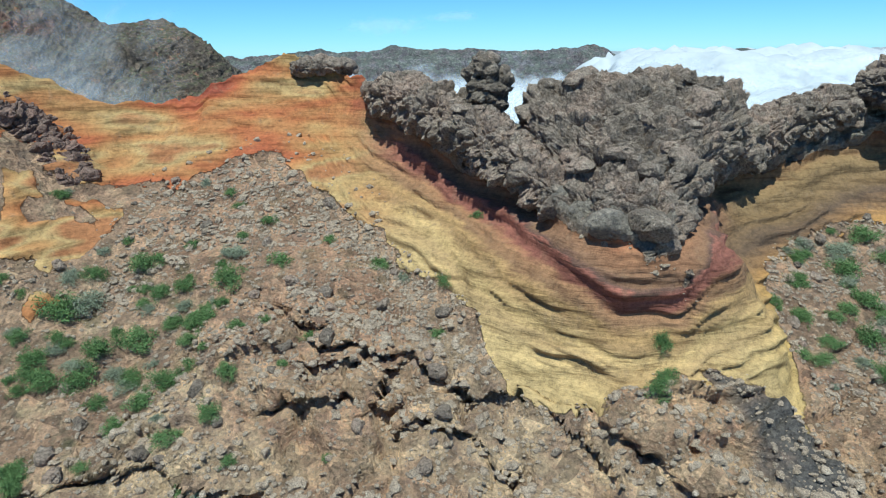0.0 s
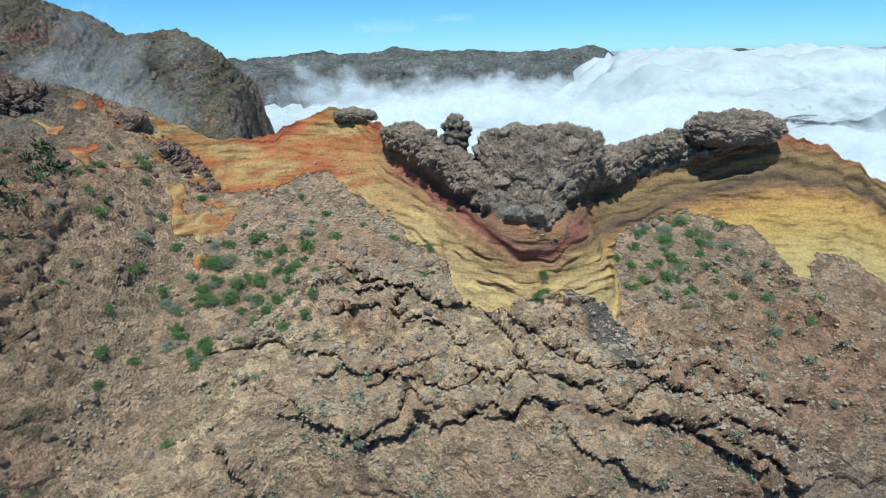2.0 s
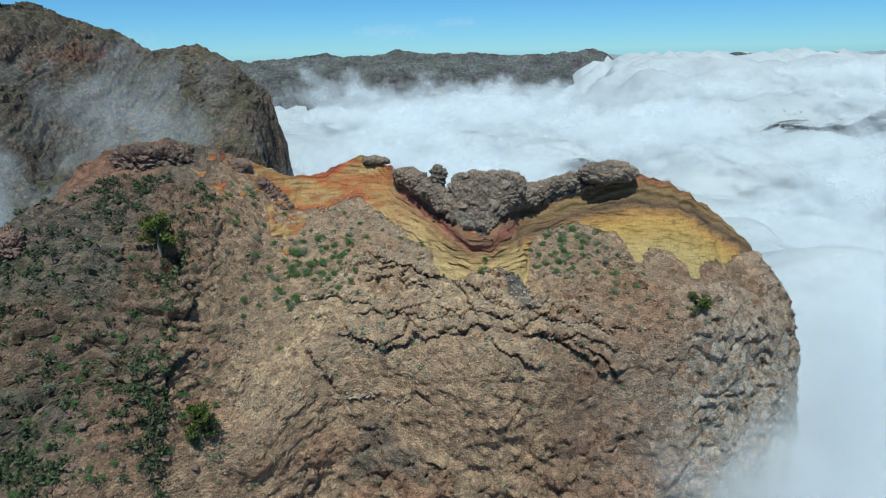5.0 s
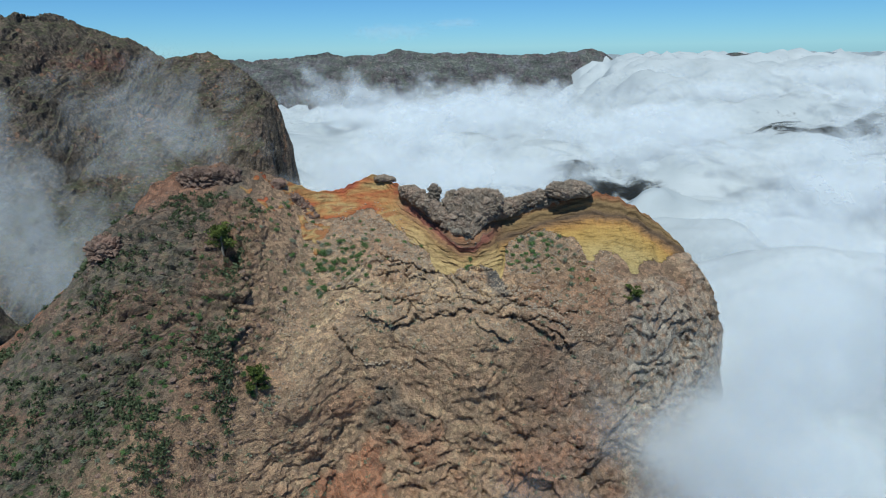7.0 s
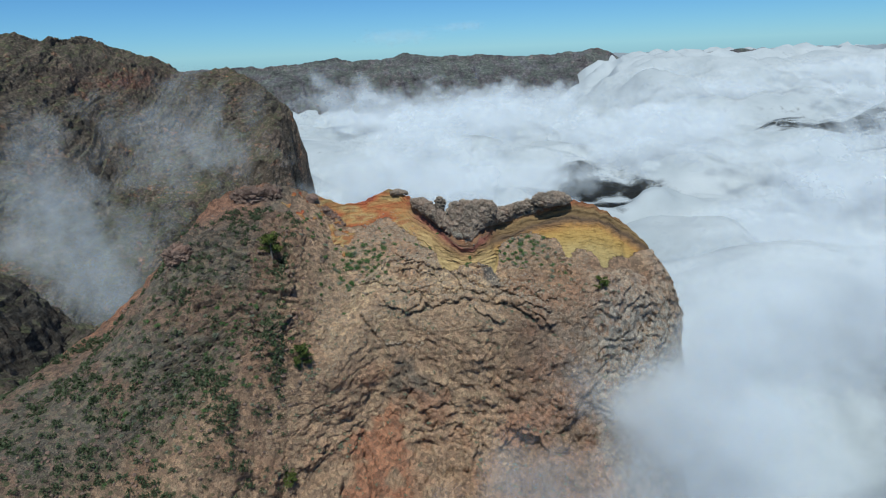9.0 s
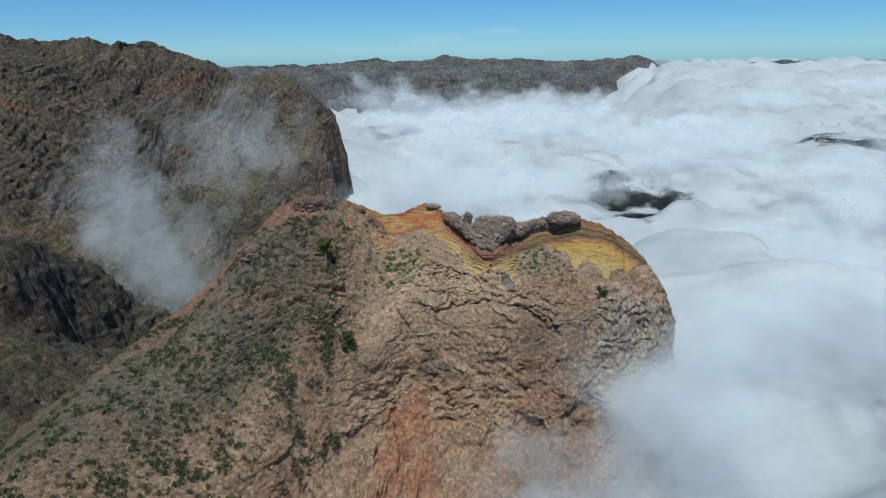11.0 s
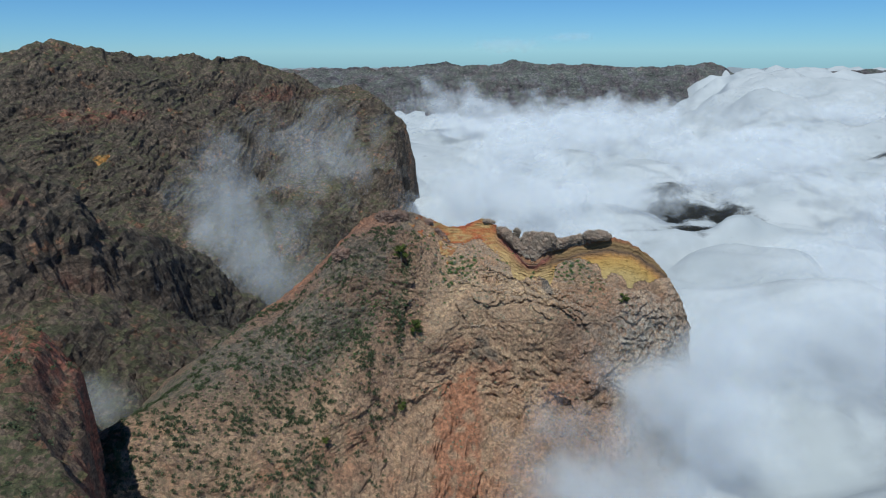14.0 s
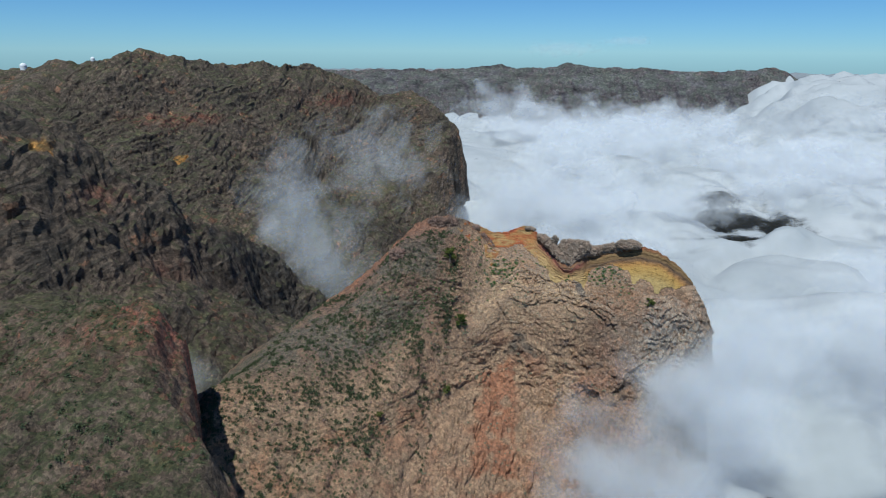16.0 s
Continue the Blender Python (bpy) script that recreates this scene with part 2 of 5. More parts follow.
def tuff_material():
    """The crag: banded tuff where it is bare, brown debris, pale and dark rock elsewhere."""
    n = Nodes("tuff_and_debris")
    p = n.place()
    big, mid = n.noise(p, 0.06, 4), n.noise(p, 0.5, 6)
    fine, grit = n.noise(p, 2.6, 8, 0.7), n.noise(p, 11.0, 4, 0.7)
    bed, side = n.att("bed"), n.att("side")
    # bands follow the depth under the cap, wavering a little
    depth = n.math("ADD", bed, n.math("MULTIPLY", n.math("SUBTRACT", mid, 0.5), 1.1))
    flat = n.place((0.10, 0.10, 1.0))
    lines = n.noise(flat, 2.4, 5, 0.65)
    d = n.math("DIVIDE", n.math("ADD", depth, n.math("MULTIPLY", n.math("SUBTRACT", lines, 0.5), 1.6)), 16.5)
    centre = n.ramp(d, [(0.0, (0.30, 0.105, 0.05)), (0.05, (0.24, 0.115, 0.06)), (0.12, (0.205, 0.11, 0.062)), (0.145, (0.12, 0.065, 0.048)), (0.16, (0.25, 0.095, 0.065)),
                        (0.21, (0.19, 0.072, 0.05)), (0.25, (0.27, 0.14, 0.07)), (0.29, (0.21, 0.115, 0.06)), (0.33, (0.33, 0.20, 0.085)), (0.37, (0.27, 0.165, 0.075)), (0.43, (0.40, 0.265, 0.115)), (0.50, (0.33, 0.215, 0.10)),
                        (0.60, (0.41, 0.28, 0.125)), (0.72, (0.35, 0.24, 0.11)), (1.0, (0.40, 0.285, 0.14))])
    right = n.ramp(d, [(0.0, (0.258, 0.103, 0.052)), (0.06, (0.224, 0.112, 0.052)), (0.12, (0.206, 0.129, 0.060)), (0.22, (0.172, 0.107, 0.052)), (0.30, (0.095, 0.060, 0.039)), (0.36, (0.206, 0.112, 0.052)),
                       (0.43, (0.327, 0.172, 0.056)), (0.52, (0.370, 0.224, 0.069)), (0.64, (0.335, 0.215, 0.073)), (0.78, (0.370, 0.258, 0.103)), (1.0, (0.353, 0.258, 0.112))])
    swirl = n.noise(n.place((0.085, 0.085, 0.34)), 1.0, 2.5, 0.45)
    left = n.ramp(n.math("ADD", n.fit(swirl, 0.33, 0.67, 0.0, 0.9), n.math("MULTIPLY", n.math("SUBTRACT", d, 0.2), 0.5)),
                  [(0.0, (0.210, 0.052, 0.029)), (0.18, (0.290, 0.080, 0.035)), (0.38, (0.319, 0.122, 0.046)), (0.55, (0.315, 0.147, 0.057)), (0.72, (0.323, 0.181, 0.071)),
                   (0.86, (0.336, 0.223, 0.097)), (1.0, (0.277, 0.118, 0.050))])
    col = n.mix(n.fit(side, 0.0, 1.0), centre, right)
    col = n.mix(n.fit(side, 0.0, -1.0), col, left)
    streak = n.noise(n.place((1.3, 1.3, 0.22)), 1.0, 5, 0.6)
    col = n.mix(n.fit(streak, 0.55, 0.75, 0, 0.45), col, (0.20, 0.13, 0.08))
    col = n.mix(1.0, col, n.ramp(lines, [(0.36, (0.62, 0.60, 0.58)), (0.45, (0.95, 0.95, 0.94)), (0.55, (1.02, 1.02, 1.02)), (0.66, (1.18, 1.17, 1.14))]), "MULTIPLY")
    # debris
    deb = n.ramp(big, [(0.3, (0.322, 0.205, 0.132)), (0.5, (0.385, 0.247, 0.156)), (0.7, (0.348, 0.206, 0.130))])
    deb = n.mix(n.fit(mid, 0.5, 0.72, 0, 0.7), deb, (0.400, 0.301, 0.188))
    deb = n.mix(n.fit(mid, 0.46, 0.3, 0, 0.55), deb, (0.216, 0.165, 0.128))
    deb = n.mix(n.math("MULTIPLY", n.att("tan"), n.fit(mid, 0.35, 0.6)), deb, (0.52, 0.365, 0.222))
    deb = n.mix(n.math("MULTIPLY", n.att("brown"), n.fit(mid, 0.25, 0.55, 0.45, 0.9)), deb, (0.212, 0.128, 0.083))
    deb = n.mix(n.math("MULTIPLY", n.att("dark"), n.fit(mid, 0.3, 0.55, 0.5, 1)), deb, (0.125, 0.104, 0.083))
    deb = n.mix(n.math("MULTIPLY", n.att("red"), n.fit(fine, 0.3, 0.6)), deb, (0.345, 0.146, 0.082))
    deb = n.mix(n.math("MULTIPLY", n.att("pale"), n.fit(n.math("ADD", mid, n.math("MULTIPLY", streak, 0.6)), 0.62, 0.88)), deb, (0.37, 0.32, 0.265))
    deb = n.mix(n.math("MULTIPLY", n.att("green"), n.fit(n.noise(p, 0.9, 5, 0.65), 0.50, 0.66, 0, 0.6)), deb, (0.160, 0.150, 0.088))
    blocks = n.add("ShaderNodeSeparateColor")
    n.link(n.voronoi(p, 0.85, out="Color"), blocks.inputs[0])
    deb = n.mix(1.0, deb, n.ramp(blocks.outputs[0], [(0.0, (0.66, 0.66, 0.67)), (0.5, (1.0, 1.0, 1.0)), (1.0, (1.38, 1.35, 1.3))]), "MULTIPLY")
    tufts = n.math("MULTIPLY", n.att("green"), n.math("MULTIPLY", n.fit(n.voronoi(p, 0.5), 0.40, 0.26), n.fit(big, 0.4, 0.55, 0.2, 0.85)))
    deb = n.mix(tufts, deb, (0.075, 0.085, 0.040))
    deb = n.mix(n.math("MULTIPLY", n.att("dyke"), n.fit(mid, 0.2, 0.5, 0.6, 1.0)), deb, (0.135, 0.115, 0.10))
    deb = n.mix(n.att("cap"), deb, n.ramp(mid, [(0.3, (0.17, 0.14, 0.115)), (0.5, (0.26, 0.215, 0.17)), (0.7, (0.36, 0.30, 0.24))]))
    stones = n.voronoi(p, 5.0, out="Color")
    sep = n.add("ShaderNodeSeparateColor")
    n.link(stones, sep.inputs[0])
    deb = n.mix(1.0, deb, n.ramp(sep.outputs[0], [(0.0, (0.80, 0.80, 0.81)), (0.55, (1.0, 1.0, 1.0)), (1.0, (1.22, 1.2, 1.18))]), "MULTIPLY")
    edge = n.math("ADD", n.att("bare"), n.math("MULTIPLY", n.math("SUBTRACT", n.math("ADD", mid, n.math("MULTIPLY", fine, 0.5)), 0.75), 1.5))
    bare = n.fit(edge, 0.44, 0.56)
    col = n.mix(bare, deb, col)
    col = n.mix(1.0, col, n.ramp(n.math("ADD", n.math("MULTIPLY", fine, 0.65), n.math("MULTIPLY", grit, 0.35)),
                                [(0.33, (0.50, 0.50, 0.50)), (0.5, (1.0, 1.0, 1.0)), (0.67, (1.42, 1.4, 1.37))]), "MULTIPLY")
    rough = n.math("ADD", n.math("ADD", n.math("MULTIPLY", n.voronoi(p, 2.4), 0.7), n.math("MULTIPLY", mid, 2.4)), n.math("ADD", n.math("MULTIPLY", fine, 1.2), n.math("MULTIPLY", grit, 0.4)))
    smooth = n.math("ADD", n.math("MULTIPLY", lines, 0.4), n.math("MULTIPLY", fine, 0.2))
    height = n.mix(bare, rough, smooth)
    return n.done(col, n.bump(height, 0.46, 1.0))


tuff = tuff_material()
xs = spaced(-205, 96.1, -52, 88, 0.27, 0.9)
ss = np.concatenate([np.linspace(-1, -0.1, 12), np.linspace(-0.08, 0, 4), np.linspace(0.012, 3, 260), np.linspace(3.012, 4, 100), np.linspace(4.02, 5, 70)])
GX, GS = np.meshgrid(xs, ss, indexing="ij")
gy, gz = crag_base(GX.ravel(), GS.ravel())
P = np.stack([GX, gy.reshape(GX.shape), gz.reshape(GX.shape)], -1)
N = normals_of(P)
N *= np.where((N[:, :, 1] - N[:, :, 2]) > 0, -1, 1)[..., None]
X, Y, Z = P[..., 0], P[..., 1], P[..., 2]
w1, w2 = fbm(X / 9, Y / 9, Z / 9, 4), fbm(X / 22 + 9, Y / 22, Z / 22, 3)
bed = curve(GX.ravel(), CAP_Z)[0].reshape(GX.shape) - Z + 0.5 * w1
edge_y = curve(GX.ravel(), BARE)[0].reshape(GX.shape)
bare = ramp(Y - edge_y + 1.6 * fbm(X / 4, Y / 4, Z / 4, 4), -0.9, 0.9) * ramp(GS, 2.9, 2.5)
bare *= 1 - ramp(-X, 20, 26) * ramp(Y, 57, 53) * ramp(fbm(X / 5 + 2, Y / 5, Z / 5, 3), -0.25, 0.05) * 0.9
bare *= 1 - ramp(-X, 37, 40) * ramp(fbm(X / 6 + 12, Y / 6, Z / 6, 3) + 0.02 * (54 - Y), -0.1, 0.15) * 0.95
cap_y = curve(np.clip(GX.ravel(), -7, 50), CAP_Y)[0].reshape(GX.shape)
cap = ramp(bed, 1.6, 0.5) * ramp(Y - cap_y + 0.9 * fbm(X / 2.5, Y / 2.5, Z / 2.5, 3), -0.25, 0.25) * ramp(X, -8, -6) * ramp(X, 51, 48)
bare = bare * (1 - cap)
side = ramp(X, 17, 27) - ramp(-X, 1, 12)
front = ramp(GS, -0.06, 0.25)
# the tuff: soft flutes, thin ledges and one hard dark bed
flutes = 1.0 * w1 + 0.5 * fbm(X / 3.5, Y / 3.5, Z / 9, 3) + 1.3 * (ridged(X / 5.0, Y / 40, Z / 18, 3, 0.4) - 0.5) * ramp(bed, 3.5, 6)
thin = (0.5 * saw(bed / 1.6 + 1.1 * w2 + 0.4 * w1, 0.15) + 0.2 * saw(bed / 0.62 + w2, 0.2)) * ramp(fbm(X / 6 + 5, Y / 6, Z / 3, 2), -0.3, 0.3)
hard = 0.32 * ramp(bed, 1.5, 2.4) * ramp(bed, 3.1, 2.6) - 0.18 * ramp(bed, 2.7, 3.2) * ramp(bed, 4.4, 3.5)
tuff_relief = flutes * 0.7 + thin + hard * ramp(X, -8, 0)
# the debris and lava flows: knobbly ground with undercut ledges that wander and join
flow = ramp(X, -50, -22) * ramp(X, 75, 50) * ramp(GS, 1.55, 2.15) * ramp(GS, 5.2, 4.6) * ramp(20 * w2 + X * 0.25 + (GS - 1.6) * 22, 0, 9)
rock_left = ramp(X, -37, -46) * ramp(X, -86, -78) * ramp(GS, 0.35, 0.8) * ramp(GS, 2.6, 2.0)
cliff_right = ramp(X, 48, 58) * ramp(GS, 1.9, 2.4) + ramp(X, 74, 80)
q1 = -Z / 5.2 + 1.9 * fbm(X / 17 + 3, Y / 17, Z / 17, 5, 0.45) + X / 45
q2 = -Z / 4.3 + X / 8.5 + 1.7 * fbm(X / 13 + 30, Y / 13, Z / 13, 5, 0.45)
on1 = ramp(fbm(X / 11 + 70, Y / 11, Z / 11, 3), -0.05, 0.3)
on2 = ramp(fbm(X / 8 + 50, Y / 8, Z / 8, 2), -0.1, 0.3)
wz = 6.5 * fbm(X / 15 + 3, Y / 15, Z / 15, 4, 0.42)
wv = 6.5 * fbm(X / 13 + 33, Y / 13, Z / 13, 4, 0.42)
c1, gap1, own1 = worley((X + wz) / 12.0, (Y + wz * 0.4) / 14.0, (Z - X * 0.22 + wv) / 5.0)
c2, gap2, own2 = worley((X - wz) / 4.2, Y / 5.0, (Z + X * 0.2 + 0.5 * wv) / 2.2)
cracks = 1.3 * (own1 - 0.5) + 0.22 * (own2 - 0.5) - 0.7 * ramp(gap1, 0.05, 0.01) * ramp(w1, -0.35, 0.1) - 0.12 * ramp(gap2, 0.08, 0.02) * ramp(-w1, -0.4, 0.2)
ledges = 0.8 * cracks + 1.25 * saw(q1 + 0.18 * w1, 0.045) * on1 + 0.8 * saw(q2 + 0.2 * w1, 0.05) * on2 + 0.3 * saw(-Z / 1.5 + X / 14 + 2.2 * w1, 0.12) * on2 * ramp(GS, 3.3, 2.9)
knobs = 0.34 * fbm(X / 1.4, Y / 1.4, Z / 1.2, 3, 0.6) + 0.3 * (ridged(X / 3.6, Y / 3.6, Z / 3.0, 4) - 0.5)
crags = 1.6 * cracks + 2.2 * (ridged(X / 9 + 20, Y / 9, Z / 14, 5, 0.6) - 0.55) + 1.0 * saw(-Z / 3 + X / 12 + 2 * w1, 0.15)
broken = 2.2 * (ridged(X / 24 + 8, Y / 24, Z / 15 + X / 26, 3, 0.35) - 0.55) * ramp(GS, 2.2, 3.2)
columns = 0.4 * cracks + 2.6 * (ridged(X / 11, Y / 11, Z / 24, 5, 0.5) - 0.5) + 1.2 * saw(-Z / 5 + X / 20 + 1.4 * w1, 0.15)
# the foot of the crag: broken diagonal ribs with gullies between them
foot = ramp(GS, 3.2, 3.7) * ramp(X, 92, 80)
ribs = 2.2 * (ridged((X + 0.45 * Z) / 24 + 4, Y / 40, Z / 36, 4, 0.45) - 0.55) + 2.0 * (ridged(X / 11, Y / 11, Z / 9, 5, 0.6) - 0.5) + 1.5 * (ridged((X - 0.8 * Z) / 17 + 11, Y / 22, (Z + 0.8 * X) / 6, 4, 0.5) - 0.5) + 1.0 * cracks + 0.9 * saw((Z - 0.6 * X) / 9 + 2 * w2 + 0.8 * w1, 0.08) * on2
wall = 1 - 0.55 * ramp(GS, 2.3, 2.7) * ramp(GS, 4.0, 3.6)
gravel_relief = foot * ribs + 0.8 * w1 + knobs * (0.4 + 0.35 * np.clip(flow + rock_left, 0, 1)) + flow * broken * wall + ledges * wall * (flow * 1.0 + 0.28 * ramp(GS, 0.8, 1.6) * (1 - flow)) + 1.25 * crags * rock_left
gravel_relief = gravel_relief * (1 - np.clip(cliff_right, 0, 1)) + np.clip(cliff_right, 0, 1) * (columns + 0.25 * knobs)
_, gap3, own3 = worley(X / 1.5 + w1, Y / 1.5, Z / 1.0)
clinker = 0.9 + 1.5 * (own3 - 0.4) - 0.5 * ramp(gap3, 0.14, 0.02) + 1.4 * (ridged(X / 4, Y / 4, Z / 3, 5, 0.6) - 0.5) + knobs
# the main undercut ledges of the lava flows below the tuff, in plan
LEDGES = [[(-11.5, 41.5), (-7.3, 38.8), (-3.3, 38.4), (1.8, 36.2), (8, 34.3), (11, 31.6), (13.5, 29.5), (16, 27)],
          [(-8.2, 37.4), (-5.4, 37.6), (-3.5, 37.4), (-5, 34.8), (-7.3, 34.8), (-10.5, 34.5)],
          [(1.5, 36), (1.2, 33.3), (3.8, 32), (4.4, 29), (8, 26)],
          [(-3.7, 36.5), (-3.3, 33.3), (0.6, 32.8), (1.2, 33.4)],
          [(7, 33.5), (9, 30.5), (12, 27), (12.5, 22)],
          [(-24, 31), (-18, 32.5), (-14, 31), (-9, 29.5), (-6, 27.5), (-1, 29)]]


# and lesser ones wandering down the face
rng = np.random.RandomState(5)
for k in range(18):
    x, y = -24 + 56 * rng.rand(), 19 + 11 * rng.rand()
    line = [(x, y)]
    for step in range(rng.randint(3, 6)):
        x, y = x + 2.0 + 2.5 * rng.rand(), y - 0.2 - 1.6 * rng.rand() + 2.2 * (rng.rand() < 0.3)
        line.append((x, y))
    LEDGES.append(line)


def on_slope(x, y):
    """The point of the slope under a place in plan."""
    i = int(np.argmin(np.abs(xs - x)))
    j = int(np.argmin(np.where((ss > 0.6) & (ss < 3.3), np.abs(Y[i] - y), 1e3)))
    return np.array([X[i, j], Y[i, j], Z[i, j]])


def ledge(p, line):
    """Raised lip on the upper side of a broken line, deep shade under it."""
    knots = [on_slope(x, y) for x, y in line]
    best, over = np.full(X.shape, 99.0), np.zeros(X.shape)
    for a, b in zip(knots, knots[1:]):
        d = b - a
        q = np.clip(((p - a) @ d) / (d @ d), 0, 1)
        off = p - a - q[..., None] * d
        dist = np.linalg.norm(off, axis=-1)
        over = np.where(dist < best, off[..., 2] + 0.5 * off[..., 1], over)
        best = np.minimum(best, dist)
    return np.where(over > 0, 0.95 * np.exp(-best / 1.6), -1.35 * np.exp(-best / 0.5)), np.where(over > 0, np.exp(-best / 0.75), 0.0)


jagged = P + 1.15 * np.stack([fbm(X / 3.4 + k, Y / 3.4, Z / 3.4, 3, 0.5) for k in (0, 20, 40)], -1)
lips = [ledge(jagged, line) for line in LEDGES]
# a dark dyke cutting the tuff and its rubble below
DYKE = [(15.3, 36.5, -12.8, 0.25), (15.1, 35.4, -14.6, 0.45), (15.0, 34.8, -16.4, 0.6), (16.2, 34.0, -18.0, 1.1), (18.0, 32.6, -20.2, 1.7), (19.8, 30.5, -22.4, 2.0), (21.5, 27.5, -24.6, 1.4)]
dyke = np.zeros(X.shape)
for a, b in zip(DYKE, DYKE[1:]):
    a, b = np.array(a), np.array(b)
    d = (b - a)[:3]
    q = np.clip(((jagged - a[:3]) @ d) / (d @ d), 0, 1)
    off = np.linalg.norm(jagged * 0.6 + P * 0.4 - a[:3] - q[..., None] * d, axis=-1)
    dyke = np.maximum(dyke, ramp(off / (a[3] + q * (b[3] - a[3])), 1.35, 0.75))
bare = bare * (1 - dyke)
gravel_relief = gravel_relief + 0.35 * dyke
lean = np.clip(sum(q[1] for q in lips), 0, 1) * ramp(GS, 3.2, 2.9)
gravel_relief = gravel_relief + sum(q[0] for q in lips) * ramp(GS, 3.4, 3.0)
# a dark hollow in the rocks under the upper pine
hollow = np.exp(-(((X + 46.2) / 2.0) ** 2 + ((Z + 13.0) / 2.8) ** 2)) * ramp(GS, 0.5, 0.8)
gravel_relief = gravel_relief - 4.2 * hollow
relief = bare * tuff_relief + (1 - bare) * ((1 - cap) * gravel_relief + cap * clinker) + 1.3 * w2
relief = relief * (0.3 + 0.7 * front) + 0.6 * knobs * (1 - front) * (1 - bare)
P = P + N * relief[..., None]
P[..., 1] -= 0.9 * lean
P[..., 2] -= 1.0 * lean
P[..., 2] += (1.1 * fbm(X / 4.5, X * 0, X * 0, 5, 0.6) - 0.2) * np.exp(-(GS / 0.22) ** 2)
attributes = {
    "bare": bare, "bed": bed, "side": side, "cap": cap, "dyke": dyke,
    "brown": np.clip(0.2 * ramp(GS, 2.4, 3.0) + 0.75 * ramp(-X, 30, 55) * ramp(GS, 3.3, 2.4) + 0.75 * ramp(X, 20, 30) * ramp(GS, 1.2, 1.8), 0, 0.9) * (1 - 0.6 * np.clip(cliff_right, 0, 1)),
    "pale": np.clip(0.5 * cliff_right + 0.4 * ramp(X, 20, 50) * ramp(GS, 2.6, 3.4) * ramp(GS, 4.2, 3.6), 0, 1),
    "dark": np.clip(ramp(-X, 40, 55) * ramp(GS, 2.9, 2.0) + 0.8 * ramp(np.abs(X + 7 - 14 * w2), 11, 4) * ramp(Z, -42, -48) * ramp(Z, -62, -55) + 0.5 * ramp(-X, 60, 80) * ramp(w1, -0.1, 0.3) * ramp(GS, 2.6, 1.8), 0, 1),
    "red": np.clip(ramp(np.abs(X + 16 + 0.12 * (Z + 72) + 6 * w1), 13, 4) * ramp(Z, -56, -66) * ramp(w1, -0.25, 0.05) + 0.7 * ramp(-X, 52, 60) * ramp(GS, 0.9, 0.2) + 0.3 * ramp(w2 + 0.4 * w1, 0.2, 0.5) + 0.28 * ramp(GS, 3.2, 3.8) * ramp(w1 + 0.5 * w2, -0.1, 0.3), 0, 1),
    "tan": flow * (0.35 + 0.65 * ramp(GS, 2.75, 2.3)) * ramp(GS, 4.4, 3.6),
    "green": np.clip(0.9 * ramp(-X, 50, 70) * ramp(GS, 0.9, 1.6) + 0.35 * ramp(w2, -0.1, 0.3) * (1 - flow) + 0.6 * ramp(-X, 16, 24) * ramp(GS, 0.9, 1.3) * ramp(GS, 2.5, 2.1), 0, 1) * (1 - 0.8 * np.clip(cliff_right, 0, 1)),
}
crag = tagged(sheet("ground", P, tuff, attributes), "steep volcanic ridge of banded tuff and brown rubble", "ground", kind="structure")
CRAG, CRAG_N, CRAG_BARE = P, normals_of(P), np.maximum(bare, cap)
CRAG_N *= np.where((CRAG_N[:, :, 1] - CRAG_N[:, :, 2]) > 0, -1, 1)[..., None]


